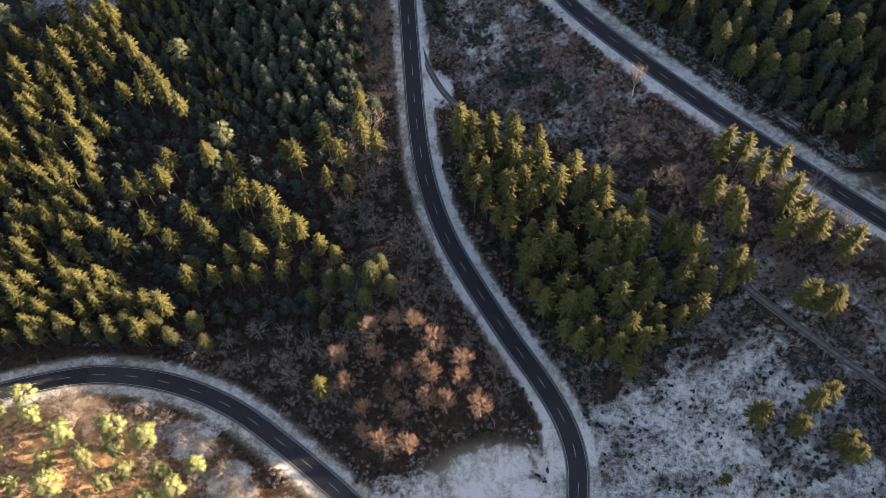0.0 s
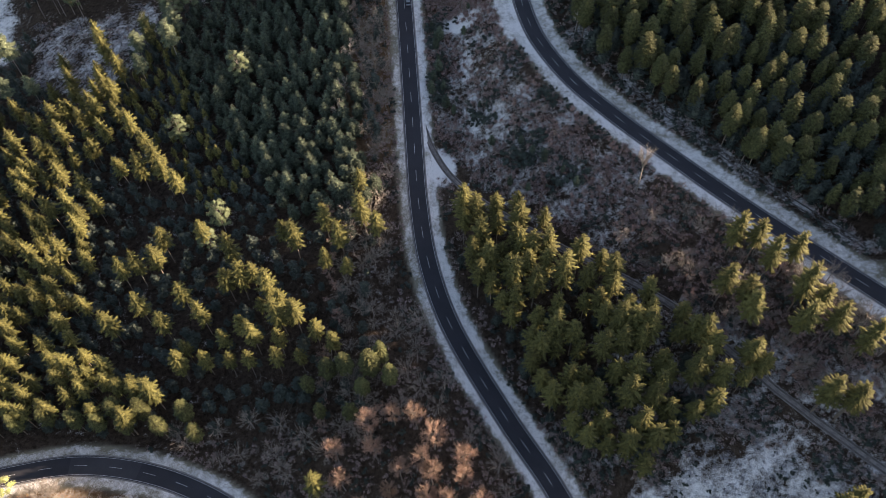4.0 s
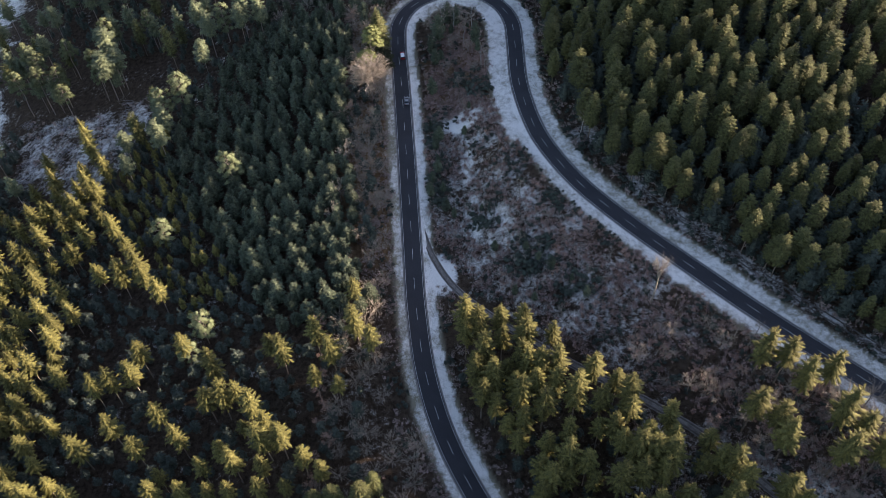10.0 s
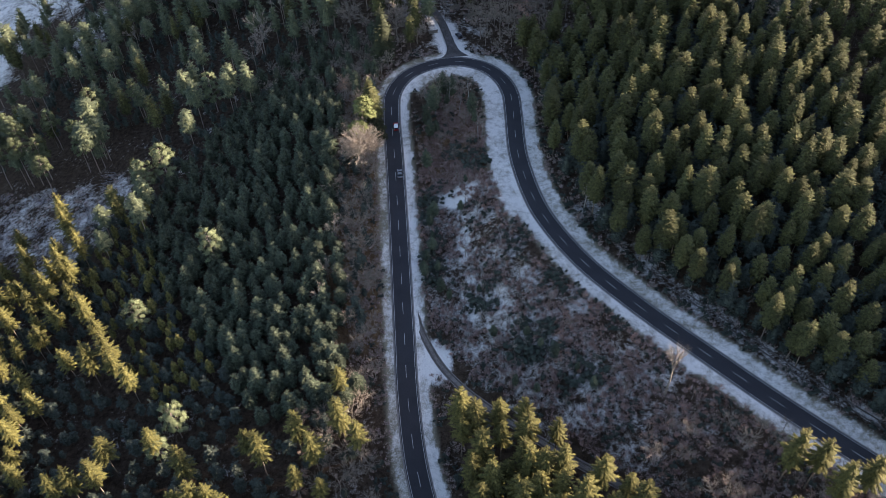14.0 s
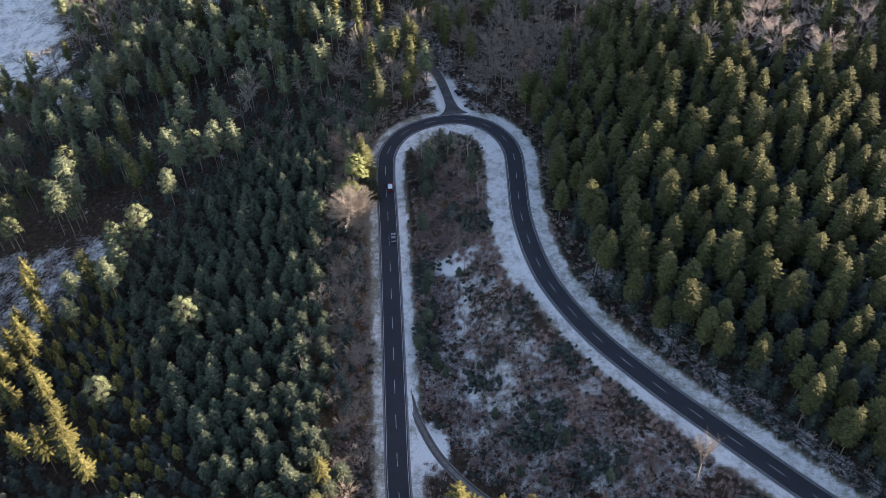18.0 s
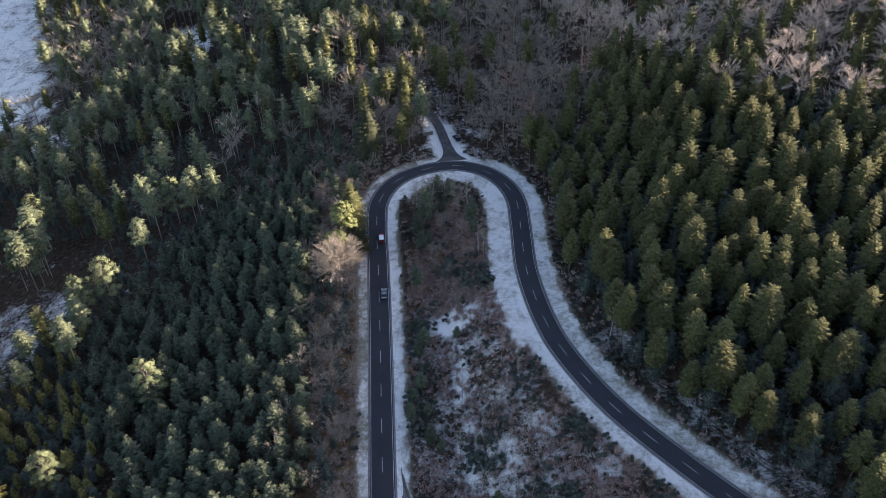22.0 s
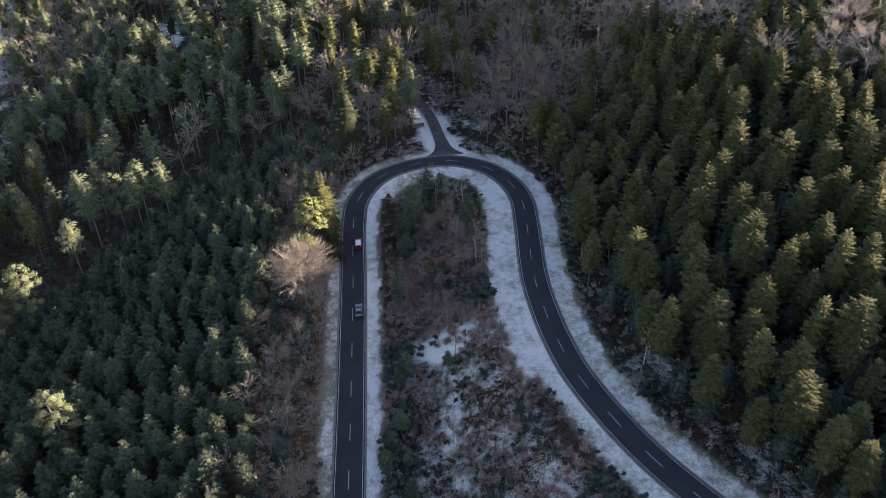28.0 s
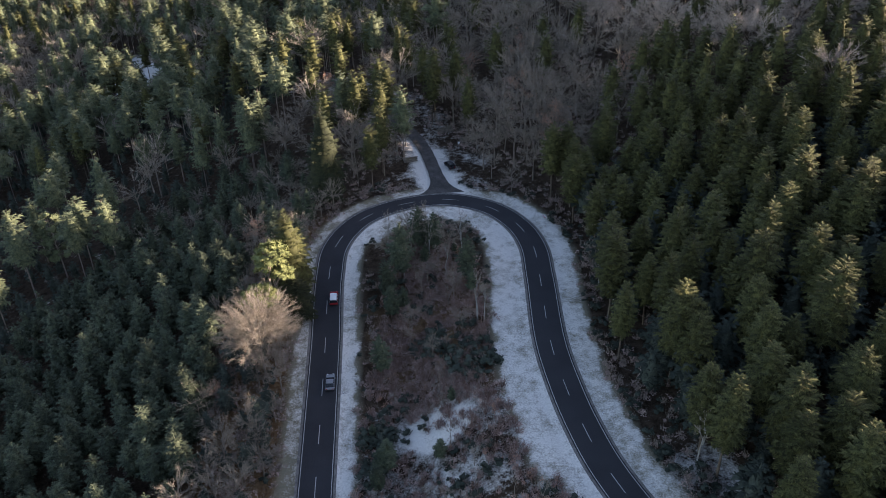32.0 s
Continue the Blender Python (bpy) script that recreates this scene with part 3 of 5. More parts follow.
class Shape:
    """Collects vertices and triangles."""

    def __init__(self):
        self.v, self.f, self.n = [], [], 0

    def add(self, vs, fs):
        self.v.append(np.asarray(vs, float))
        self.f.append(np.asarray(fs, int) + self.n)
        self.n += len(vs)
        return self

    def tie(self, a, b, c):
        """Joins two pieces of wood where they meet inside."""
        self.f.append(np.array([[a, b, c]]))

    def arrays(self):
        return np.vstack(self.v), np.vstack(self.f)


def trunk_shape(rng, h, r, seg=6, bend=0.25):
    s = Shape()
    pts = [np.array((rng.normal(0, bend) * k / 4, rng.normal(0, bend) * k / 4, h * k / 4)) for k in range(5)]
    pts[0][:] = (0, 0, -1.2)
    for k in range(4):
        s.add(*tube(pts[k], pts[k + 1], r * (1 - 0.22 * k), r * (1 - 0.22 * (k + 1)), seg))
        if k:
            s.tie((2 * k - 1) * seg, (2 * k - 1) * seg + 1, 2 * k * seg)
    return s.arrays()


def conifer_shape(rng, h, radius, z0, whorls, per, pairs=3, droop=0.28, point=2.1, fan=0.5, core=0.6, vary=0.2, lift=0.4, foot=0.6, top=0.10):
    """A full crown: whorls of feathered boughs over dense inner boughs; core is the inner mass's share of the radius, top that of the crown's tip."""
    s = Shape()
    for i in range(whorls):
        f = i / (whorls - 1)
        reach = radius * ((1 - f ** point) * (1 - top) + top) * (foot + (1 - foot) * min(1, (f + 0.06) / 0.3))
        n = max(5, round(per * (1 - 0.35 * f)))
        a0 = rng.uniform(0, 6.28)
        for k in range(n):
            a = a0 + 6.283 * k / n + rng.normal(0, 0.16)
            ln = reach * rng.uniform(1 - 1.6 * vary, 1 + 0.8 * vary)
            z = z0 + (h - z0) * f ** 0.92 + rng.normal(0, 0.35 * (h - z0) / whorls)
            dx, dy = math.cos(a), math.sin(a)
            dr = droop * ln * rng.uniform(0.5, 1.4) * (1 - 0.8 * f)
            up = lift * ln * f

            def at(t, side, dz):
                return (dx * ln * t - dy * side, dy * ln * t + dx * side, z + up * t - dr * t * (1.7 - 0.7 * t) + dz)

            w = min(max(0.10 * ln, 0.08), 0.26)
            vs = [at(0.3, 0, 0.02), at(0.72, w, -0.05), at(1.0, 0, -0.02 * ln), at(0.72, -w, -0.05)]
            fs = [(0, 2, 1), (0, 3, 2)]
            for p in range(pairs):
                t0 = 0.12 + 0.66 * p / pairs
                t1 = t0 + 0.78 / pairs
                for sg in (1, -1):
                    q = ((1.0 - 0.8 * t0) * fan * ln + 0.1) * rng.uniform(0.75, 1.25)
                    b0 = len(vs)
                    vs += [at(t0, 0, 0), at(t1, 0, 0.02), at(t1 + rng.uniform(0.0, 0.14), sg * q, -0.38 * q)]
                    fs.append((b0, b0 + 1, b0 + 2) if sg > 0 else (b0, b0 + 2, b0 + 1))
            s.add(vs, fs)
    if top < 0.2:
        s.add(*tube((0, 0, h - 0.9), (0, 0, h + 0.5), 0.14, 0.01, 3))
    if not core:
        return s.arrays()
    # the dense inner boughs, which hide the trunk
    rings, m = (9, 11) if whorls > 10 else (5, 8)
    vs = [(0, 0, h - 0.12 * (h - z0))]
    for i in range(rings):
        f = 0.86 * (1 - (i + 0.5) / rings)
        for k in range(m):
            q = radius * core * ((1 - f ** point) * 0.92 + 0.06) * rng.uniform(0.7, 1.2) * (0.7 if i == rings - 1 else 1)
            a = 6.283 * (k + 0.5 * (i % 2)) / m
            vs.append((math.cos(a) * q, math.sin(a) * q, z0 + (h - z0) * f - 0.3 * q + rng.normal(0, 0.2)))
    fs = [(0, 1 + k, 1 + (k + 1) % m) for k in range(m)]
    for i in range(rings - 1):
        for k in range(m):
            a, b = 1 + i * m + k, 1 + i * m + (k + 1) % m
            fs += [(a, a + m, b + m), (a, b + m, b)]
    s.add(vs, fs)
    return s.arrays()


GOLD = (1 + 5 ** 0.5) / 2
BALL = np.array([(-1, GOLD, 0), (1, GOLD, 0), (-1, -GOLD, 0), (1, -GOLD, 0), (0, -1, GOLD), (0, 1, GOLD), (0, -1, -GOLD), (0, 1, -GOLD), (GOLD, 0, -1), (GOLD, 0, 1), (-GOLD, 0, -1), (-GOLD, 0, 1)]) / 1.902
BALL_FACES = np.array([(0, 11, 5), (0, 5, 1), (0, 1, 7), (0, 7, 10), (0, 10, 11), (1, 5, 9), (5, 11, 4), (11, 10, 2), (10, 7, 6), (7, 1, 8),
                       (3, 9, 4), (3, 4, 2), (3, 2, 6), (3, 6, 8), (3, 8, 9), (4, 9, 5), (2, 4, 11), (6, 2, 10), (8, 6, 7), (9, 8, 1)])


def clump_shape(rng, centres, n, size, slim=0.4, fill=0.62):
    """Needle clumps: an uneven inner mass in each, hidden under upward-turned sprays."""
    s = Shape()
    for cx, cy, cz, r in centres:
        s.add(np.array((cx, cy, cz)) + BALL * r * fill * rng.uniform(0.7, 1.2, (12, 1)) * (1, 1, 0.6), BALL_FACES)
    s.add(*tuft_shape(rng, centres, n, size, slim))
    return s.arrays()


def tuft_shape(rng, centres, n, size, slim=0.45):
    """Loose clumps of small leaves round the given centres (x, y, z, radius)."""
    s = Shape()
    for cx, cy, cz, r in centres:
        d = rng.normal(0, 1, (n, 3))
        d /= np.linalg.norm(d, axis=1)[:, None]
        c = np.array((cx, cy, cz)) + d * r * rng.uniform(0.35, 1.0, (n, 1)) * (1, 1, 0.62)
        u = rng.normal(0, 1, (n, 3)) + d * 0.6
        u /= np.linalg.norm(u, axis=1)[:, None]
        v = np.cross(u, rng.normal(0, 1, (n, 3)))
        v /= np.linalg.norm(v, axis=1)[:, None] + 1e-9
        k = size * rng.uniform(0.6, 1.4, (n, 1))
        vs = np.stack([c - u * k * 0.6, c + v * k * slim, c + u * k, c - v * k * slim], 1).reshape(-1, 3)
        b = np.arange(n)[:, None] * 4
        s.add(vs, np.vstack([b + (0, 1, 2), b + (0, 2, 3)]))
    return s.arrays()


def bare_shape(rng, h, wide, limbs=40, sprays=20, twig=0.04, low=0.35, stout=1.0):
    """A leafless dome: limbs that reach for its shell and end in sprays of twigs. Returns wood, twigs and tips."""
    wood, tips = Shape(), []
    r0 = h * 0.014
    top = np.array((rng.normal(0, 0.3), rng.normal(0, 0.3), h * 0.62))
    mid = np.array((rng.normal(0, 0.15), rng.normal(0, 0.15), h * 0.3))
    wood.add(*tube((0, 0, -0.9), mid, r0, r0 * 0.8, 6))
    wood.add(*tube(mid, top, r0 * 0.8, r0 * 0.35, 5))
    wood.tie(6, 7, 12)
    cz, rz, rx = h * (low + 1) / 2, h * (1 - low) / 2, h * wide
    for k in range(max(5, limbs // 3)):
        u, a = rng.uniform(-0.7, 1.0), 2.4 * k + rng.normal(0, 0.3)
        q = math.sqrt(max(0.0, 1 - u * u))
        sc = rng.uniform(0.68, 0.92)
        t = np.array((math.cos(a) * q * rx * sc, math.sin(a) * q * rx * sc, cz + u * rz * sc))
        g = np.clip((t[2] / h - 0.25) * rng.uniform(0.5, 0.9), 0.12, 0.6)
        p = mid + (top - mid) * g / 0.62 * 0.95
        m = p + (t - p) * rng.uniform(0.32, 0.5) + (0, 0, 0.06 * h * rng.uniform(0, 1))
        n0 = wood.n
        wood.tie(n0, n0 + 1, 12 + k % 5 if g < 0.3 else 17 + k % 5)
        wood.add(*tube(p, m, r0 * 0.42 * stout, r0 * 0.26 * stout, 3))
        for j in range(3):
            e = t + rng.normal(0, 0.24, 3) * (rx, rx, 0.6 * rz)
            v = (e - (0, 0, cz)) / (rx, rx, rz)
            e = np.array((0, 0, cz)) + v * min(1.0, rng.uniform(0.84, 0.95) / (np.linalg.norm(v) + 1e-6)) * (rx, rx, rz)
            wood.tie(n0 + 3, n0 + 4, wood.n)
            wood.add(*tube(m, e, r0 * 0.22 * stout, r0 * 0.07 * stout, 3))
            tips.append((e, m))
    limbs = len(tips)
    n = limbs * sprays
    t = np.repeat(np.array([v[0] for v in tips]), sprays, 0)
    m = np.repeat(np.array([v[1] for v in tips]), sprays, 0)
    start = t + (m - t) * rng.uniform(0, 0.95, (n, 1)) ** 1.3
    out = start - np.array((0, 0, h * 0.45))
    out /= np.linalg.norm(out, axis=1)[:, None]
    d = out + rng.normal(0, 0.6, (n, 3))
    d[:, 2] += 0.15
    d /= np.linalg.norm(d, axis=1)[:, None]
    end = start + d * rng.uniform(0.04, 0.10, (n, 1)) * h
    side = np.cross(d, rng.normal(0, 1, (n, 3)))
    side *= twig / (np.linalg.norm(side, axis=1)[:, None] + 1e-9)
    vs = np.stack([start - side, start + side, end], 1).reshape(-1, 3)
    return wood.arrays(), (vs, np.arange(3 * n).reshape(-1, 3)), end


def leafy(vs, fs, soft):
    """Turns the faces outward and gives normals that round the crown off, as fine needles do; soft 0 leaves a piece as it is."""
    vs, fs = np.asarray(vs, float), np.array(fs, int)
    n = np.cross(vs[fs[:, 1]] - vs[fs[:, 0]], vs[fs[:, 2]] - vs[fs[:, 0]])
    if soft:
        c = vs[fs].mean(1)
        away = np.column_stack([c[:, :2] / (np.linalg.norm(c[:, :2], axis=1)[:, None] + 0.3), np.full(len(c), 0.7)])
        back = (n * away).sum(1) < 0
        fs[back] = fs[back][:, ::-1]
        n[back] *= -1
    n /= np.linalg.norm(n, axis=1)[:, None] + 1e-12
    v = np.zeros_like(vs)
    for k in range(3):
        np.add.at(v, fs[:, k], n)
    v /= np.linalg.norm(v, axis=1)[:, None] + 1e-9
    if soft:
        o = np.column_stack([vs[:, :2] / (np.linalg.norm(vs[:, :2], axis=1)[:, None] + 0.4), np.full(len(vs), 0.9)])
        v = (1 - soft) * v + soft * o / np.linalg.norm(o, axis=1)[:, None]
        v /= np.linalg.norm(v, axis=1)[:, None] + 1e-9
    return vs, fs, v


NEEDLES = (M_SPRUCE, M_SHADESPRUCE, M_YOUNG, M_SHADEFIR, M_PINE, M_GREENPINE, M_PALEPINE, M_BANKPINE, M_BROADPINE, M_BUSH)


class Tree:
    """One pattern of tree: named parts as meshes, to be copied; and one joined low shape for stands."""

    def __init__(self, kind, parts, label, category):
        self.thing = tagged(new(kind), label, category)
        for name, (vs, fs), mat, lab in parts:
            norm = None
            if mat in NEEDLES:
                vs, fs, norm = leafy(vs, fs, 0.7 if mat in (M_BANKPINE, M_PALEPINE) else 0.4)
            part(name, mesh_of(name, vs, fs, [mat], normals=norm), mat, self.thing, lab)
        self.used = False

    def put(self, m, group=""):
        if not self.used:
            self.used = True
            self.thing.matrix_basis = m
            ob = self.thing
        else:
            ob = copy_thing(self.thing, Matrix())
            ob.matrix_basis = m
        return tagged(ob, group=group)


def stand(name, shapes, places, label, category, mats):
    """A far wood as one mesh: shapes is a list of (arrays, material index) lists; places are x, y, z, size, turn, pick."""
    V, F, I, N, n = [], [], [], [], 0
    soft = [[(*leafy(vs, fs, 0.4 if mats[mi] in NEEDLES else 0), mi) for (vs, fs), mi in shape] for shape in shapes]
    for x, y, z, size, turn, pick in places:
        c, sn = math.cos(turn), math.sin(turn)
        spin = np.array(((c, sn, 0), (-sn, c, 0), (0, 0, 1)))
        for vs, fs, nv, mi in soft[pick % len(soft)]:
            V.append(vs * size @ spin + (x, y, z))
            N.append(nv @ spin)
            F.append(fs + n)
            I.append(np.full(len(fs), mi))
            n += len(vs)
    normals = np.vstack(N) if any(m in NEEDLES for m in mats) else None
    return tagged(new(name, mesh_of(name, np.vstack(V), np.vstack(F), mats, np.concatenate(I), normals)), label, category, kind="stuff")


rng = np.random.default_rng(11)


SPRUCES = [Tree("spruce_tree", [("trunk", trunk_shape(rng, h * 0.97, 0.26), M_BARK, ""),
                               ("crown", conifer_shape(rng, h, rad, h * z0, 16, 9, 5, droop=0.42, point=1.9, fan=0.24, core=0.38, vary=0.3, lift=0.4, top=0.09), M_SPRUCE, "olive-green needled boughs")],
                "tall spruce with drooping olive-green boughs", "tree") for h, rad, z0 in ((25, 4.3, 0.45), (24, 4.0, 0.5), (26, 4.6, 0.42), (23, 3.9, 0.52))]
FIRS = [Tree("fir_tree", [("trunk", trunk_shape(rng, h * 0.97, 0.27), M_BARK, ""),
                         ("crown", conifer_shape(rng, h, rad, h * z0, 19, 11, 4, droop=0.2, point=point, fan=0.36, core=0.46, vary=0.2, lift=0.42, top=0.24), M_SHADEFIR, "dense needled boughs toned dark for shade")],
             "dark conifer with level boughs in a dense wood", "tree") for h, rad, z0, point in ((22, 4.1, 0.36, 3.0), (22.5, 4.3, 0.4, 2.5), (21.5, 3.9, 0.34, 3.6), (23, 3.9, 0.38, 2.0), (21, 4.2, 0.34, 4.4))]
YOUNGS = [Tree("young_spruce", [("trunk", trunk_shape(rng, h * 0.96, 0.12, 4, 0.08), M_BARK, ""),
                               ("crown", conifer_shape(rng, h, rad, h * 0.2, 12, 10, 3, droop=-0.06, point=2.2, fan=0.36, core=0.46, vary=0.22, lift=0.45, top=0.14), M_YOUNG, "blue-green needled boughs")],
               "young blue-green conifer in a dense plantation", "tree") for h, rad in ((11, 3.0), (10, 2.9), (12.5, 3.2))]


def pine_clumps(rng, h, low, wide):
    """Tiers of needle clumps, widest a third of the way up the crown, each on its own bough."""
    out = [(0, 0, h * 0.985, 1.0)]
    for f in (0.0, 0.18, 0.36, 0.54, 0.72, 0.88):
        q = wide * (0.85 + 0.3 * f - 0.8 * f * f)
        n = max(3, round(7 * q / wide))
        a0 = rng.uniform(0, 6.28)
        for k in range(n):
            a = a0 + 6.283 * k / n + rng.normal(0, 0.3)
            d = q * rng.uniform(0.55, 1.1)
            out.append((math.cos(a) * d, math.sin(a) * d, h * (low + (0.97 - low) * f) + rng.normal(0, 0.5), rng.uniform(0.8, 1.35) * (wide / 3.4) ** 0.8))
    return out


def pine(h, low, wide, label, mat=None, leaves=100, leaf=0.4, slim=0.34, fill=0.6):
    crown = pine_clumps(rng, h, low, wide)
    wood = Shape()
    wood.add(*trunk_shape(rng, h * 0.95, 0.22, 6, 0.25))
    for x, y, z, r in crown[1:]:
        wood.tie(wood.n, wood.n + 1, 12 * min(3, int(4 * z / h)) + 6)
        wood.add(*tube((0, 0, z - 0.25 * math.hypot(x, y)), (x, y, z), 0.07, 0.03, 3))
    return Tree("pine_tree", [("trunk", wood.arrays(), M_PINEBARK, "bare reddish trunk and boughs"),
                              ("crown", clump_shape(rng, crown, leaves, leaf, slim, fill), mat or M_PINE, "rounded light-green needle clumps")], label, "tree")


PINES = [pine(h, 0.64, 3.2, "tall pine with a bare trunk and light-green top", None, 110, 0.32, 0.28, 0.62) for h in (20, 18.5, 21.5)]
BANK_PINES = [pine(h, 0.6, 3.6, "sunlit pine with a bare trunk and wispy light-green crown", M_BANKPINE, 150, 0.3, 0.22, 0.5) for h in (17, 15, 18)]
LONE_PINES = [pine(h, 0.42, wide, "pale green pine that stands above the young conifers", M_PALEPINE, 150, 0.3, 0.26, 0.66) for h, wide in ((19, 4.3), (21, 4.6))]
def cloud(centre, big, n, r):
    """Small clumps spread over the upper shell of one rounded mass."""
    out = []
    for k in range(n):
        u, a = 1 - 1.35 * (k + 0.5) / n, 2.4 * k
        q = math.sqrt(max(0.0, 1 - u * u))
        out.append((centre[0] + math.cos(a) * q * big, centre[1] + math.sin(a) * q * big, centre[2] + u * big * 0.72, r * rng.uniform(0.8, 1.25)))
    return out


def broad_pine():
    wood = Shape()
    wood.add(*trunk_shape(rng, 15.0, 0.26, 6, 0.3))
    crown = []
    for centre, big, n in (((-0.4, 1.4, 16.6), 3.3, 26), ((1.6, -4.2, 9.4), 3.4, 24), ((-1.8, 0.4, 13.2), 2.0, 10), ((2.0, 2.0, 12.6), 2.0, 10)):
        wood.tie(wood.n, wood.n + 1, 18)
        wood.add(*tube((0, 0, centre[2] - 4), centre, 0.14, 0.05, 4))
        crown += cloud(centre, big, n, 1.05)
    return Tree("pine_tree", [("trunk", wood.arrays(), M_PINEBARK, "reddish trunk and boughs"), ("crown", clump_shape(rng, crown, 90, 0.34, 0.3, 0.7), M_BROADPINE, "rounded yellow-green needle masses")],
                "broad light-green pine with cloud-like needle masses", "tree")


FULL_PINES = [broad_pine()]


def bare_tree(kind, h, wide, label, leaves=None, limbs=54, sprays=30, bark=None, low=0.3, twig=0.025, stout=0.8, twigs=None, crown="bare grey-brown twigs"):
    (wv, wf), tw, tips = bare_shape(rng, h, wide, limbs, sprays, twig, low, stout)
    parts = [("trunk", (wv, wf), bark or M_LIMB, ""), ("crown", tw, twigs or M_TWIG, crown)]
    if leaves:
        pick = tips[rng.choice(len(tips), min(len(tips), 480), replace=False)]
        parts.append(("foliage", tuft_shape(rng, [(*p, 0.4) for p in pick], 2, 0.2), M_DRY, "withered pale brown leaves"))
    return Tree(kind, parts, label, "tree")


BARES = [bare_tree("bare_tree", h, w, "leafless broadleaf tree with a wide grey-brown crown") for h, w in ((17, 0.34), (15, 0.40), (18, 0.30))]
RUSTS = [bare_tree("beech_tree", h, w, "broadleaf tree with some withered brown leaves", leaves=True, limbs=34, sprays=26) for h, w in ((15, 0.26), (14, 0.30))]
LARCHES = [bare_tree("larch_tree", h, w, "slender larch with rust-brown winter twigs", limbs=66, sprays=44, low=0.45, twig=0.03, stout=0.6, twigs=M_LARCH, crown="rust-brown winter twigs") for h, w in ((17, 0.2), (16, 0.19), (18, 0.21))]
BIRCHES = [bare_tree("birch_tree", h, 0.13, "slender leafless birch with a white trunk", limbs=18, sprays=12, bark=M_BIRCH, low=0.4, twig=0.025) for h in (11, 9)]

# low shapes for the stands far off
LOW_FIR = [[(conifer_shape(rng, h, rad, h * 0.4, 12, 8, 3, droop=0.2, point=point, fan=0.4, core=0.5, vary=0.2, lift=0.42, top=0.24), 0), (tube((0, 0, -1), (0, 0, h * 0.9), 0.25, 0.06, 3), 1)] for h, rad, point in ((22, 4.1, 3.0), (22.5, 4.3, 2.5), (21, 3.9, 3.8), (23, 3.9, 2.0), (21.5, 4.2, 3.2))]
LOW_YOUNG = [[(conifer_shape(rng, h, rad, h * 0.25, 7, 8, 2, droop=-0.14, point=1.9, fan=0.42, core=0.52, vary=0.24, lift=0.5), 0)] for h, rad in ((10, 3.0), (9, 2.9), (11, 3.2))]
LOW_SPRUCE = [[(conifer_shape(rng, h, rad, h * 0.42, 12, 9, 2, droop=0.36, point=2.0, fan=0.44, core=0.46, vary=0.24, lift=0.4, top=0.14), 0), (tube((0, 0, -1), (0, 0, h * 0.9), 0.25, 0.06, 3), 1)] for h, rad in ((25, 4.1), (26, 4.3), (23, 3.8))]
LOW_PINE = [[(conifer_shape(rng, h, rad, h * low, 11, 8, 3, droop=0.02, point=point, fan=0.42, core=0.44, vary=0.28, lift=0.35, top=0.2), 0), (tube((0, 0, -1), (0, 0, h * 0.95), 0.22, 0.08, 4), 1)] for h, rad, low, point in ((22, 4.7, 0.5, 2.2), (20, 4.2, 0.42, 1.8), (23.5, 4.9, 0.56, 2.8), (21, 4.2, 0.4, 1.6))]
LOW_BARE = []
for h, w in ((17, 0.32), (15, 0.36), (19, 0.28)):
    w_, t_, _ = bare_shape(rng, h, w + 0.08, 54, 56, 0.026, 0.26, 0.45)
    LOW_BARE.append([(w_, 1), (t_, 0)])
FAR_BARE = []
for h, w in ((17, 0.32), (15, 0.36)):
    w_, t_, _ = bare_shape(rng, h, w + 0.04, 24, 34, 0.04, 0.35, 0.8)
    FAR_BARE.append([(w_, 1), (t_, 0)])


# ---- trees: places ----
def scatter(x0, x1, y0, y1, gap, seed):
    """Jittered points about gap metres apart."""
    r = np.random.default_rng(seed)
    xs, ys = np.meshgrid(np.arange(x0, x1, gap), np.arange(y0, y1, gap))
    xs = xs + (np.arange(xs.shape[0]) % 2)[:, None] * gap / 2
    return xs.ravel() + r.uniform(-0.42, 0.42, xs.size) * gap, ys.ravel() + r.uniform(-0.42, 0.42, xs.size) * gap


def free(x, y, margin=2.5):
    """Clear of the road, its verges and the tracks."""
    d, side, i, _ = nearest(ROAD, x, y)
    left, right = verge_widths(i)
    ok = d > HALF + np.where(side > 0, left, right) + margin
    for line, half in ((SIDE, 5.0), (FORK, 2.2), (RIDE, 1.3)):
        ok &= nearest(line, x, y)[0] > half
    return ok & (np.hypot((x + 7) / 8, (y - 363) / 8) > 1) & (np.hypot((x - 6) / 6, (y - 369) / 9) > 1)


def spot(x, y, size=1.0, lean=0.03):
    z = float(ground_height(x, y)[0])
    r = random.uniform(0, 360)
    return pose(x, y, z, random.gauss(0, 1.2), random.gauss(0, 1.2), r) @ Matrix.Diagonal((size * random.uniform(0.92, 1.1), size * random.uniform(0.92, 1.1), size, 1))


# tall spruces between the climbing road and the gravel track
MIDDLE = [(1, 176), (6, 173), (7, 164), (19, 167), (10, 155), (6, 151), (17, 149), (24, 156), (29, 157), (38, 153), (33, 146), (40, 144), (24, 145),
          (48, 144), (48, 130), (52, 129), (57, 126), (35, 128), (29, 130), (25, 125), (50, 123), (43, 122), (72, 123), (74, 119), (83, 116), (79, 137),
          (84, 152), (90, 150), (93, 143), (100, 145), (100, 133), (105, 129), (98, 123), (107, 122), (114, 116), (85, 133), (86, 128), (68, 112)]
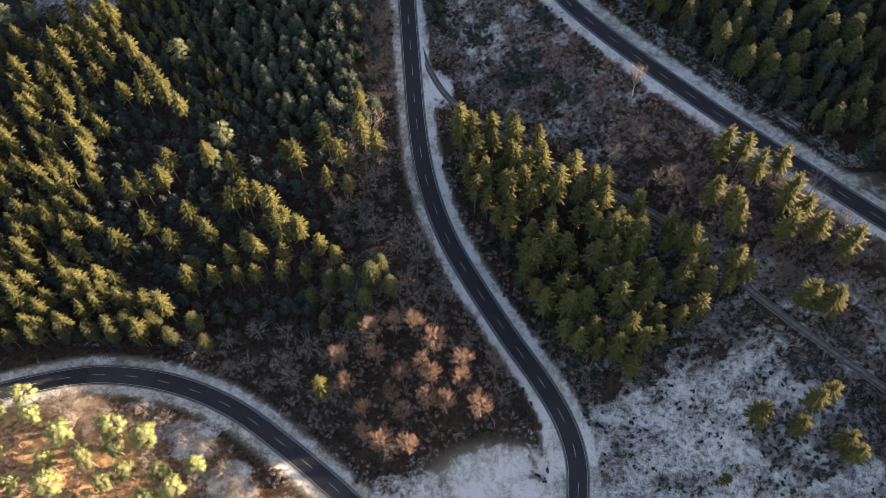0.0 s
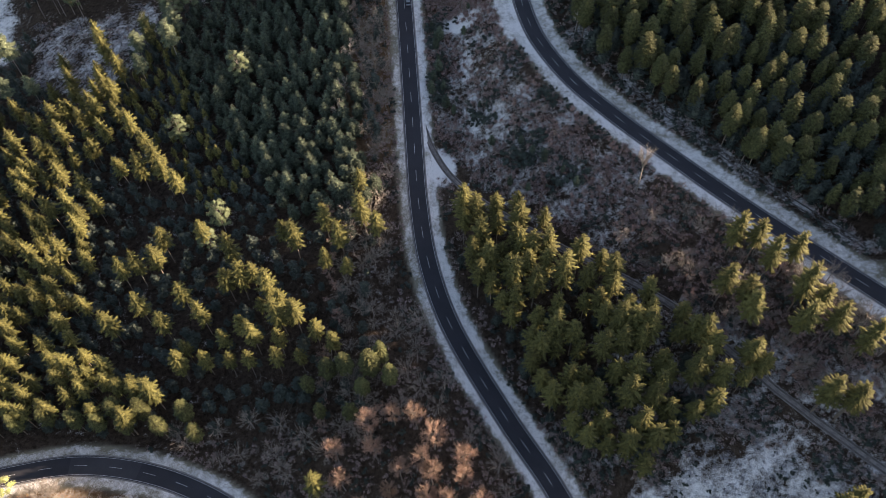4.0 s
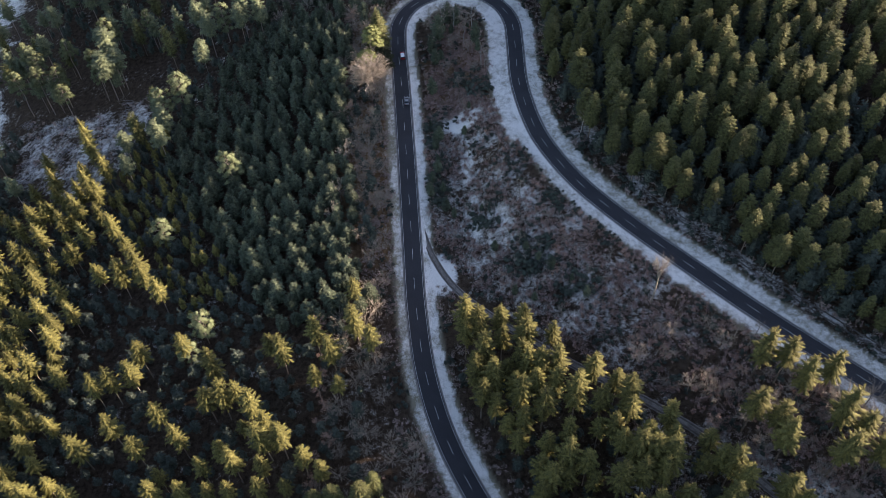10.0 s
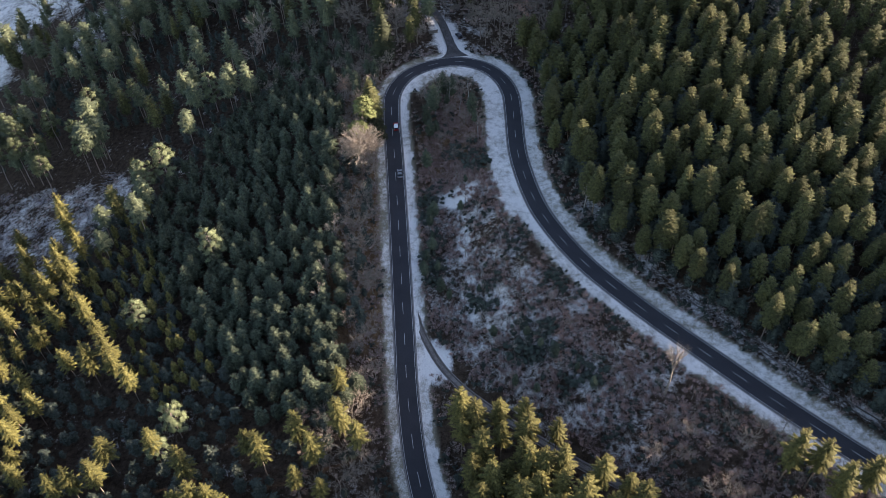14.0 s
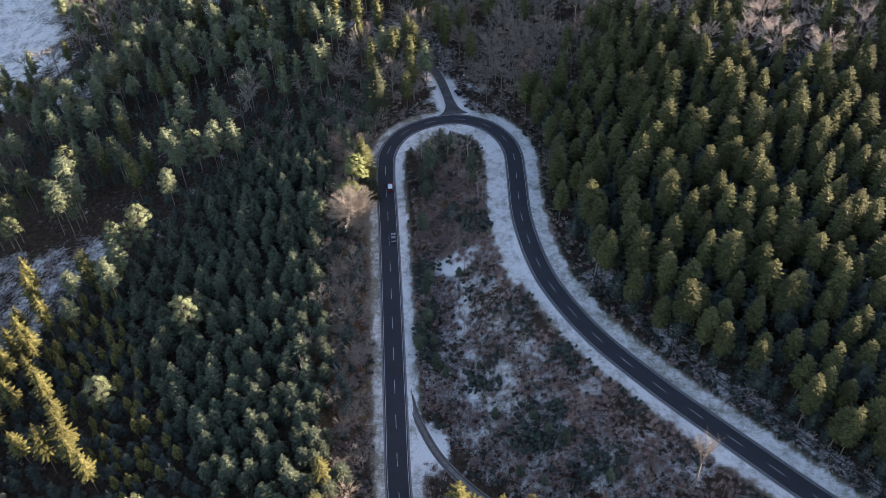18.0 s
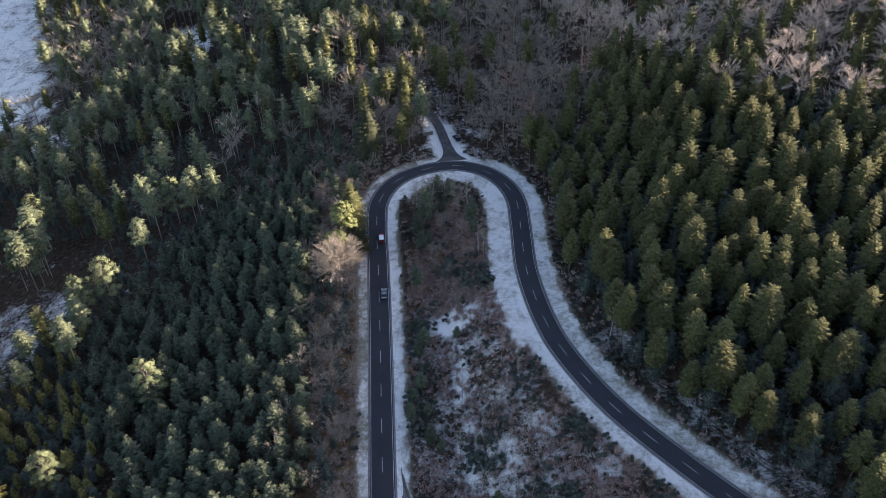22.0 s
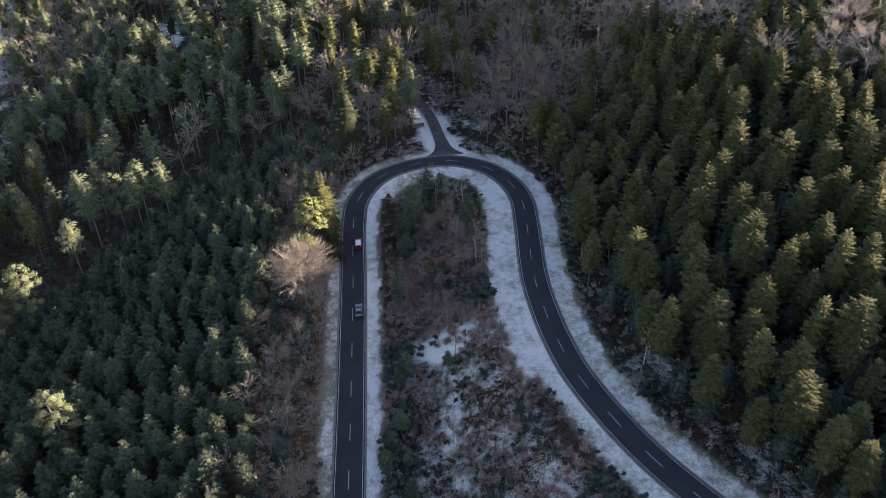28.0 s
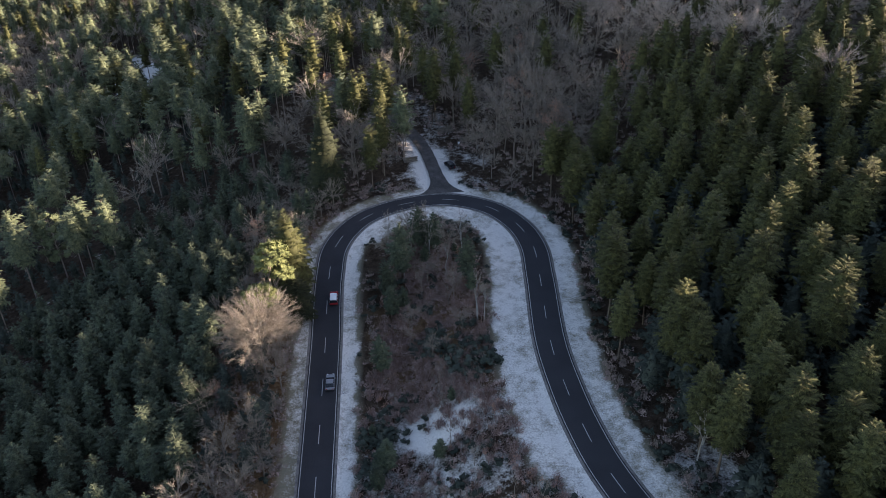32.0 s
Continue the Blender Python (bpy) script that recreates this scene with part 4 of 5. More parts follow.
MIDDLE_SOUTH = [(53, 115), (86, 112), (35, 109), (40, 109), (50, 108), (57, 106), (42, 101), (53, 100), (49, 95), (53, 89), (102, 103), (108, 101)]
SMALL = [(85.5, 70.5), (95.5, 67), (100, 73.5), (103, 75), (106.3, 61), (108, 58), (77, 55.5), (107.5, 100)]
WEST = [(-132, 231), (-123, 221), (-116, 210), (-112, 204), (-106, 199), (-131, 210), (-123, 208), (-106, 173), (-108, 166), (-92, 175), (-80, 166),
        (-120, 162), (-115, 164), (-95, 151), (-87, 143), (-101, 141), (-110, 148), (-80, 155), (-75, 155), (-71, 156), (-65, 150), (-61, 172),
        (-57, 168), (-46, 172), (-40, 166), (-35, 188), (-33, 175), (-28, 169), (-54, 140), (-47, 134), (-59, 140), (-72, 138), (-68, 134)]
WEST_SOUTH = [(-117, 121), (-100, 117), (-133, 123), (-152, 120), (-93, 127), (-44, 86)]
for k, (x, y) in enumerate(MIDDLE + MIDDLE_SOUTH):
    SPRUCES[k % 4].put(spot(x, y, random.uniform(0.98, 1.16)), "spruces between the roads")
for k, (x, y) in enumerate(SMALL):
    SPRUCES[(1, 3)[k % 2]].put(spot(x, y, random.uniform(0.95, 1.08) if k != 6 else 0.55), "spruces in the frosted clearing")
for k, (x, y) in enumerate(WEST + WEST_SOUTH):
    SPRUCES[(k * 3) % 4].put(spot(x, y, random.uniform(0.88, 1.04)), "spruces on the west slope")
HOLLOW = [(-46, 160), (-38, 156), (-60, 146), (-41, 130), (-59.5, 133), (-78, 133.5), (-60, 127), (-92, 132.6), (-92.6, 126), (-67, 146), (-84, 128), (-76, 127), (-52, 127), (-69, 126)]
for k, (x, y) in enumerate(HOLLOW):
    SPRUCES[k % 4].put(spot(x, y, random.uniform(0.68, 0.86)), "spruces on the west slope")
taken = np.array(HOLLOW + MIDDLE + MIDDLE_SOUTH + SMALL + WEST + WEST_SOUTH, float)

# more spruces fill the west slope and the ground between the roads
BETWEEN = [(0, 184), (-3, 165), (10, 140), (28, 108), (42, 92), (58, 88), (70, 100), (85, 112), (66, 132), (40, 155), (15, 178)]
xs, ys = scatter(-300, 110, 84, 262, 6.6, 3)
west = (xs < -30) & (ys > 104) & ~inside(PLANTATION, xs, ys) & ~inside(STUMPS, xs, ys) & ~inside(FIELD, xs, ys)
west &= inside([(-300, 104), (-96, 104), (-112, 135), (-128, 150), (-136, 175), (-150, 200), (-300, 215)], xs, ys) | ((xs < -138) & (ys > 190) & (np.sin(xs * 0.35) * np.sin(ys * 0.3) > -0.15))
ok = free(xs, ys, 3.5) & (west | inside(BETWEEN, xs, ys))
ok &= np.min(np.hypot(xs[:, None] - taken[None, :, 0], ys[:, None] - taken[None, :, 1]), axis=1) > np.where(inside(BETWEEN, xs, ys), 3.4, 4.2)
xs, ys = xs[ok], ys[ok]
zs = ground_height(xs, ys)
hollow = (xs > -98) & (xs < -28)
xs, ys, zs = xs[~hollow], ys[~hollow], zs[~hollow]
order = np.argsort(np.abs(xs + 125) + 1000 * (xs > -30))
order = order[np.random.default_rng(4).uniform(0, 1, len(order)) < np.where(xs[order] > -30, 1.0, 0.8)]
for k in order[:150]:
    SPRUCES[k % 4].put(spot(xs[k], ys[k], random.uniform(0.72, 0.98)), "spruces on the west slope")
for k in order[150:][xs[order[150:]] > -30]:
    SPRUCES[k % 4].put(spot(xs[k], ys[k], random.uniform(0.8, 1.0)), "spruces between the roads")
stand("spruce_stand", LOW_SPRUCE, [(xs[k], ys[k], zs[k], random.uniform(0.65, 0.92), random.uniform(0, 6.28), k) for k in order[150:][xs[order[150:]] <= -30]],
      "shaded spruces of the dense wood on the west slope", "forest", [M_SPRUCE, M_BARK])
# Added small trees whose dark colour stands in for the black shade between trunks.
xs, ys = scatter(-215, 75, 88, 300, 5.4, 33)
ok = free(xs, ys, 3) & ~inside(PLANTATION, xs, ys) & (((xs < -30) & (ys > 106)) | inside(BETWEEN, xs, ys)) & ~inside(STUMPS, xs, ys) & ~inside(FIELD, xs, ys)
ok &= np.min(np.hypot(xs[:, None] - taken[None, :, 0], ys[:, None] - taken[None, :, 1]), axis=1) > 3.0
xs, ys = xs[ok], ys[ok]
zs = ground_height(xs, ys)
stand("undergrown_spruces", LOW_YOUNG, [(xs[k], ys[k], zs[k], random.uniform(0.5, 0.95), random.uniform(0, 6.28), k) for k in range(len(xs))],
      "dark young spruces filling in the shade under the tall trees", "forest", [M_BUSH])
# Added firs in the same dark tone; they also block sun through the gaps.
xs, ys = scatter(28, 135, 150, 345, 5.2, 36)
ok = free(xs, ys, 4.5) & (nearest(ROAD, xs, ys)[1] > 0) & ~inside(TRIANGLE, xs, ys)
xs, ys = xs[ok], ys[ok]
zs = ground_height(xs, ys)
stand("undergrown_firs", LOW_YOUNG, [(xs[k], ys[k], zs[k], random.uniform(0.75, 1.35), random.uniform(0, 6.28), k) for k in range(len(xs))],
      "dark young firs filling in the shade and gaps under the conifers", "forest", [M_BUSH])

WESTFILL = [(-76, 203), (-98, 230), (-120, 270), (-126, 300), (-142, 268), (-140, 240), (-120, 206), (-100, 192), (-84, 192)]
xs, ys = scatter(-146, -30, 108, 302, 5.6, 38)
ok = free(xs, ys, 3) & inside(WESTFILL, xs, ys)
ok &= np.min(np.hypot(xs[:, None] - taken[None, :, 0], ys[:, None] - taken[None, :, 1]), axis=1) > 4.0
xs, ys = xs[ok], ys[ok]
zs = ground_height(xs, ys)
stand("shaded_spruces", LOW_SPRUCE, [(xs[k], ys[k], zs[k], random.uniform(0.3, 0.46), random.uniform(0, 6.28), k) for k in range(len(xs))],
      "middle-sized spruces on the shaded west slope", "forest", [M_SPRUCE, M_BARK])
# Added thicket, dark in place of the shade between the pines.
xs, ys = scatter(-215, -55, 296, 500, 6.4, 39)
ok = ~inside(PLANTATION, xs, ys) & ~inside(STUMPS, xs, ys) & ~inside(FIELD, xs, ys) & ~inside(LOWGROWTH, xs, ys) & ~inside([(-220, 310), (-138, 310), (-132, 348), (-205, 358)], xs, ys)
xs, ys = xs[ok], ys[ok]
zs = ground_height(xs, ys)
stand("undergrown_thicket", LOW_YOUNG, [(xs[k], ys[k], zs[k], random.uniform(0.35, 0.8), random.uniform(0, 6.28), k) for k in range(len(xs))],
      "dark evergreen thicket filling in the shade under the pines", "forest", [M_BUSH])

# the plantation of young spruces
xs, ys = scatter(-130, -24, 176, 348, 4.9, 5)
ok = inside(PLANTATION, xs, ys) & free(xs, ys, 5)
xs, ys = xs[ok], ys[ok]
order = np.argsort(-xs + np.abs(ys - 240) * 0.3)
for k in order[:300]:
    YOUNGS[k % 3].put(spot(xs[k], ys[k], random.uniform(0.78, 1.14)), "young conifers of the plantation")
zz = ground_height(xs, ys)
stand("young_spruce_stand", LOW_YOUNG, [(xs[k], ys[k], zz[k], random.uniform(0.7, 1.15), random.uniform(0, 6.28), k) for k in order[300:]],
      "dense plantation of young blue-green spruces", "plantation", [M_YOUNG])

# the wood above the upper road, with unseen trees added right of the clearing to shade it
xs, ys = scatter(28, 245, -40, 620, 7.5, 7)
d, side, i, _ = nearest(ROAD, xs, ys)
east = free(xs, ys, 3.5) & (((side > 0) & (xs > 20)) | (ys > 352) | ((xs > 128) & (ys < 150))) & ~inside(CLEARING, xs, ys) & ~((xs > 178) & (ys > 330))
r7 = np.random.default_rng(70)
broad = np.where(inside(NEBROAD, xs, ys), np.where(xs > 76, 0.44, 0.82), 0.0)
leafless = r7.uniform(0, 1, len(xs)) < broad
fx, fy = xs[east & ~leafless], ys[east & ~leafless]
order = np.argsort(np.hypot(fx - 60, fy - 250))
for k in order[:300]:
    FIRS[random.randrange(5)].put(spot(fx[k], fy[k], random.uniform(0.78, 1.12) * (0.8 if fx[k] > 78 and fy[k] < 225 else np.interp(fx[k], (50, 70, 170), (0.94, 1.0, 0.8)))), "conifers above the upper road")
bx, by = list(xs[east & leafless]), list(ys[east & leafless])
rest = [(fx[k], fy[k]) for k in order[300:]]

# the mixed wood behind the bend and down the west side
xs, ys = scatter(-310, 28, 262, 660, 7.8, 9)
ok = free(xs, ys, 4) & ~inside(PLANTATION, xs, ys) & ~inside(STUMPS, xs, ys) & ~inside(FIELD, xs, ys) & ~inside(GLADE, xs, ys) & ~inside(NPATCH, xs, ys) & ~inside(LOWGROWTH, xs, ys)
ok &= (ys > 352) | (xs < -48)
xs, ys = xs[ok], ys[ok]
r9 = np.random.default_rng(90)
leafless = r9.uniform(0, 1, len(xs)) < np.where(((xs > -48) & (ys < 520)) | inside(NEBROAD, xs, ys), np.where(inside(NEBROAD, xs, ys), 0.85, 0.6), np.where((xs > -75) & (ys < 430), 0.25, np.where(inside(BROADNW, xs, ys), 0.65, np.where(ys < 500, 0.1, 0.25))))
piny = ~leafless & (r9.uniform(0, 1, len(xs)) < np.where(xs < -42, 0.75, 0.12))
pz_ = ground_height(xs, ys)
loose = r9.uniform(0, 1, len(xs))
thin = ~((xs < -95) & (ys < 410) & ((loose < 0.7) | leafless)) & ~((xs < -60) & (ys < 530) & (loose < 0.24))
piny, leafless = piny & thin, leafless & thin
stand("pine_wood", LOW_PINE, [(xs[k], ys[k], pz_[k], random.uniform(0.85, 1.2), random.uniform(0, 6.28), k) for k in np.nonzero(piny)[0]],
      "loose wood of tall pines with bare trunks", "forest", [M_GREENPINE, M_PINEBARK])
rest += list(zip(xs[~leafless & ~piny & thin], ys[~leafless & ~piny & thin]))
bx += list(xs[leafless])
by += list(ys[leafless])
rx_, ry_ = np.array([p[0] for p in rest]), np.array([p[1] for p in rest])
rz_ = ground_height(rx_, ry_)
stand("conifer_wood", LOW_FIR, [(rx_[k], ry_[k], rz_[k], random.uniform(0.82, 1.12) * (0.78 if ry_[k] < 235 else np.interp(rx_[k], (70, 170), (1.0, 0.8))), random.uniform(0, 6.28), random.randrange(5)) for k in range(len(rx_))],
      "dark conifer wood covering the hillside", "forest", [M_SHADEFIR, M_BARK])
bx, by = np.array(bx), np.array(by)
keep = np.random.default_rng(8).uniform(0, 1, len(bx)) < 0.85
bx, by = bx[keep], by[keep]
order = np.argsort(np.hypot(bx, by - 370))
for k in order[:80]:
    (RUSTS if k % 9 == 0 else BARES)[k % 2].put(spot(bx[k], by[k], random.uniform(0.85, 1.3)), "leafless trees behind the bend")
bz = ground_height(bx, by)
# Trees in this zone get the twigs with sun and haze in their colour.
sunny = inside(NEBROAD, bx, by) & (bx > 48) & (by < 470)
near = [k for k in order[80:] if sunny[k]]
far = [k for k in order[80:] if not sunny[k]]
for name, shapes, ks, twigs, label in (("leafless_wood", LOW_BARE, near, M_SUNTWIG, "leafless broadleaf wood on the upper slope, twigs toned for sun and haze"),
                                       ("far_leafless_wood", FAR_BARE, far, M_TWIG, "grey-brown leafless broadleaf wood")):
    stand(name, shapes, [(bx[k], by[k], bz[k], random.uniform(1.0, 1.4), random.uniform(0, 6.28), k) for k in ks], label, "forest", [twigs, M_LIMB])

# thin leafless growth between the track and the upper road
xs, ys = scatter(52, 130, 96, 172, 7.0, 15)
d, side, i, _ = nearest(ROAD, xs, ys)
ok = free(xs, ys, 1.0) & (side < 0) & (nearest(FORK, xs, ys)[1] > 0) & (np.hypot(xs - 59, ys - 179) > 10)
for k in np.nonzero(ok)[0]:
    (RUSTS if k % 5 == 0 else BARES)[k % 2].put(spot(xs[k], ys[k], random.uniform(0.35, 0.65)), "leafless trees below the upper road")
# low leafless growth and young spruces west of the upper bend
xs, ys = scatter(-100, -24, 298, 382, 5.0, 19)
ok = inside(LOWGROWTH, xs, ys) & free(xs, ys, 1.0)
for k in np.nonzero(ok)[0]:
    if k % 3 == 0 or (k % 3 == 1 and xs[k] < -44):
        YOUNGS[k % 3].put(spot(xs[k], ys[k], random.uniform(0.6, 1.1)), "young spruces west of the bend")
    else:
        BARES[k % 2].put(spot(xs[k], ys[k], random.uniform(0.4, 0.65)), "leafless trees west of the bend")
# brown leafless trees along the climbing road
xs, ys = scatter(-46, -26, 104, 330, 5.6, 13)
ok = free(xs, ys, 0.5) & ~inside(PLANTATION, xs, ys)
for k in np.nonzero(ok)[0]:
    (RUSTS if k % 4 == 0 else BARES)[k % 2].put(spot(xs[k], ys[k], random.uniform(0.4, 0.72)), "leafless trees along the road")
# the red-brown grove inside the lower bend
GROVE = [(-28.5, 103.6), (-20.8, 106.8), (-13.8, 105.4), (-26.5, 97), (-18.2, 90.2), (-11.4, 92.5), (-8.4, 88), (-38.4, 96), (1.4, 93), (0.4, 87), (-10.1, 82), (-18, 79), (-30.5, 80.3), (-30.2, 73), (-24, 70), (-16, 68), (-21.6, 85), (6.4, 78.5), (-4, 80), (-36, 88), (-8, 99)]
for k, (x, y) in enumerate(GROVE):
    LARCHES[k % 3].put(spot(x, y, random.uniform(0.95, 1.2)), "larches inside the lower bend")
LOWWOOD = [(-115, 104), (-60, 106), (-30, 112), (-20, 150), (-10, 140), (12, 108), (24, 88), (12, 74), (-20, 66), (-45, 78), (-70, 94)]
xs, ys = scatter(-120, 30, 60, 155, 10.0, 17)
ok = inside(LOWWOOD, xs, ys) & free(xs, ys, 1.5) & (np.hypot((xs + 17) / 24, (ys - 90) / 18) > 1) & ~inside([(-52, 106), (-18, 112), (-20, 130), (-54, 128)], xs, ys)
for k in np.nonzero(ok)[0]:
    (RUSTS if k % 3 == 0 and xs[k] > -50 else BARES)[k % 2].put(spot(xs[k], ys[k], random.uniform(0.6, 0.9)), "leafless trees above the lower road")
for k, (x, y) in enumerate([(-5, 118), (-21, 135), (-68, 109), (-29, 144), (-93, 107), (3, 101), (-79, 107), (-58, 108), (-34, 120), (-44, 118), (-14, 128), (-110, 110)]):
    BARES[k % 3].put(spot(x, y, random.uniform(0.6, 0.8)), "leafless trees above the lower road")
# Added firs, sized to throw shade onto the lower road and its verge.
for k, (x, y, s) in enumerate(((-126, 110, 0.75), (-118, 109, 0.7), (-109, 108, 0.75), (-97, 107, 0.8), (-86, 105, 0.7), (-104, 113, 0.8), (-136, 111, 0.75), (-90, 112, 0.8), (-146, 109, 0.75), (-114, 114, 0.8))):
    FIRS[k % 5].put(spot(x, y, s), "firs above the lower road")
for k, (x, y, s) in enumerate(((-36.9, 122.6, 0.85), (-21.9, 118.4, 0.8), (-28.5, 121.8, 0.95), (-44.7, 109.7, 0.6), (-34.5, 109, 0.65), (-49, 118.7, 0.7), (-42.6, 122, 0.8), (-31, 116, 0.7), (-25, 126, 0.8))):
    FIRS[k % 5].put(spot(x, y, s), "firs above the lower road")
# single trees by the road
bare_tree("bare_tree", 20, 0.46, "round-crowned leafless tree of pale dense twigs", limbs=240, sprays=130, twig=0.013, low=0.16, stout=0.32).put(spot(-34.8, 286.5, 1.0))
for k, (x, y, s) in enumerate(((-44, 236, 0.72), (-37, 246, 0.7), (-46, 226, 0.66), (-37, 262, 0.7), (-45, 274, 0.82), (-41, 300, 0.7), (-35, 216, 0.6), (-39, 204, 0.62), (-43, 253, 0.75))):
    BARES[k % 3].put(spot(x, y, s), "round leafless trees by the road")
BARES[2].put(spot(-33.5, 268, 0.7))
bare_tree("bare_tree", 25, 0.11, "tall slender leafless tree beside the upper road", limbs=26, low=0.6).put(spot(59.5, 179, 1.0))
for k, (x, y, h) in enumerate(((103, 139, 1.0), (111, 133, 1.05), (117, 124, 1.0), (121, 118, 0.95), (113, 142, 0.85))):
    BARES[k % 3].put(spot(x, y, h), "pale leafless trees below the upper road")
FULL_PINES[0].put(spot(-35.5, 302, 1.0))
for k, (x, y, s) in enumerate(((-111, 227, 1.0), (-87.6, 184, 0.92), (-88.4, 253, 1.1), (-91.5, 176, 0.78), (-119.6, 304, 1.25), (-127, 299, 1.05), (-108, 350, 1.15))):
    LONE_PINES[k % 2].put(spot(x, y, s), "pines that stand out")
for k, (x, y) in enumerate([(-186, 348), (-165, 327), (-165, 352), (-159, 334), (-179, 316), (-198, 338), (-147, 358), (-184, 327), (-192, 324), (-204, 326), (-170, 338), (-208, 348)]):
    PINES[k % 3].put(spot(x, y, random.uniform(1.1, 1.35)), "bare-trunked pines behind the felling")
for k, (x, y) in enumerate([(-158, 286), (-155.5, 280), (-153, 275), (-152, 262), (-149, 256), (-147, 251), (-143, 262), (-172, 272), (-166, 262)]):
    SPRUCES[k % 4].put(spot(x, y, random.uniform(0.85, 1.0)), "spruces beside the felling")
for (x, y), h, wide, needles in (((-31, 351), 28, 6.6, M_SHADESPRUCE), ((-33.0, 312), 21, 6.8, M_SHADEFIR), ((-30.4, 303), 12, 4.6, M_SHADESPRUCE)):
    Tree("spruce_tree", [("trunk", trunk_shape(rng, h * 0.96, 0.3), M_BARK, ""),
                         ("crown", conifer_shape(rng, h, wide, 1.4, 24, 12, 4, droop=0.2, point=1.7, fan=0.3, core=0.74, vary=0.2, foot=0.9), needles, "boughs down to the ground, toned dark for shade")],
         "spruce with boughs down to the ground, toned dark for shade", "tree").put(spot(x, y, 1.0))
for k, (x, y, s) in enumerate(((-13, 372, 0.9), (-16, 363, 0.8), (-20, 368, 1.0), (-11, 381, 0.8), (-23, 358, 0.7), (7, 383, 0.7), (10, 376, 0.8), (15, 370, 0.9), (14, 360, 0.6), (19, 352, 0.6), (9, 390, 0.9), (-17, 386, 1.0), (-26, 376, 1.1), (24, 366, 1.0), (3, 396, 1.0))):
    BARES[k % 3].put(spot(x, y, s), "leafless trees beside the forest road")
for k, (x, y, s) in enumerate(((-8.2, 316, 1.35), (-1, 323, 1.05), (7, 309, 1.0), (-11, 309, 1.0), (-9.5, 303, 0.85), (-10.5, 286, 0.8), (-4.5, 325, 1.1))):
    YOUNGS[k % 3].put(spot(x, y, s), "dark young spruces inside the upper bend")
for k, (x, y, s) in enumerate(((-6.3, 324, 0.8), (-11, 321, 0.65), (-3, 326, 0.7), (3, 320, 0.65), (-2, 312, 0.55), (4, 305, 0.5), (-5, 298, 0.45), (6, 293, 0.45), (0, 287, 0.4))):
    BARES[k % 3].put(spot(x, y, s), "leafless trees inside the upper bend")
BARES[2].put(spot(-14.6, 399, 1.45))
for k, (x, y, s) in enumerate(((37, 322, 0.75), (41, 306, 0.7), (39, 334, 0.8), (36, 312, 0.6), (48, 278, 0.6))):
    BARES[k % 3].put(spot(x, y, s), "leafless trees at the edge of the conifers")
for k, (x, y) in enumerate([(9.2, 296), (10.6, 295.5), (-7.5, 315), (2.3, 313), (45, 255), (-7, 328), (-12, 325), (-4, 328.5), (-9, 323), (0.5, 326), (6, 320), (47, 259), (-2, 322), (38, 300), (36, 306)]):
    BIRCHES[k % 2].put(spot(x, y, random.uniform(1.0, 1.3)), "birches by the verge")
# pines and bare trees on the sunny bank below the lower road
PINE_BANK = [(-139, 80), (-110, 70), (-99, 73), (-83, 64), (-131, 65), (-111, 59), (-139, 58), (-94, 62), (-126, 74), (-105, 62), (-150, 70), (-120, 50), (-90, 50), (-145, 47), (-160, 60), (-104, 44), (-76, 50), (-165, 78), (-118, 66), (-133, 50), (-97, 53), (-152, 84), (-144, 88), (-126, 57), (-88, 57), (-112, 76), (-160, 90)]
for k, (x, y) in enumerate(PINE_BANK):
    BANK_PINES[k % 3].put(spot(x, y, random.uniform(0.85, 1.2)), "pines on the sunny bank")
for k, (x, y) in enumerate([(-122, 86), (-70, 56), (-62, 48), (-96, 80), (-135, 70), (-80, 70), (-128, 84), (-117, 82), (-104, 83), (-88, 72), (-74, 63), (-66, 52), (-108, 78), (-130, 88), (-116, 72), (-84, 60), (-100, 68)]):
    BARES[k % 3].put(spot(x, y, random.uniform(0.45, 0.7)), "leafless trees on the sunny bank")


BUSHES = [bare_tree("leafless_bush", h, w, "wide leafless bush of pale twigs", limbs=120, sprays=46, low=0.02, twig=0.013, stout=0.5) for h, w in ((5.0, 0.55), (6.5, 0.5))]
for k, (x, y, s) in enumerate(((-131, 84.5, 2.7), (-125, 82, 2.0), (-118, 83, 1.0), (-112, 80, 0.9), (-136, 86, 1.5), (-90, 77, 1.2), (-86, 74, 1.0), (-81, 71, 0.9), (-72, 65, 0.9), (-69, 57, 1.5), (-75, 56, 1.3), (-104, 80, 0.8), (-78, 63, 0.8), (-100, 66, 1.1), (-122, 76, 1.2), (-96, 77, 0.7), (-62, 52, 0.9), (-57, 46, 0.9), (-142, 88, 0.9), (-150, 87, 0.8))):
    BUSHES[k % 2].put(spot(x, y, s), "bushes along the sunny bank")

# thin saplings among the scrub between the roads
SAPLINGS = [bare_tree("bare_sapling", h, 0.22, "thin leafless sapling in frosted scrub", limbs=16, sprays=10, low=0.25, twig=0.03) for h in (6, 7.5)]
xs, ys = scatter(-12, 110, 108, 326, 9.0, 37)
ok = inside(TRIANGLE, xs, ys) & free(xs, ys, 0.5)
for k in np.nonzero(ok)[0]:
    SAPLINGS[k % 2].put(spot(xs[k], ys[k], random.uniform(0.6, 1.3)), "saplings between the roads")


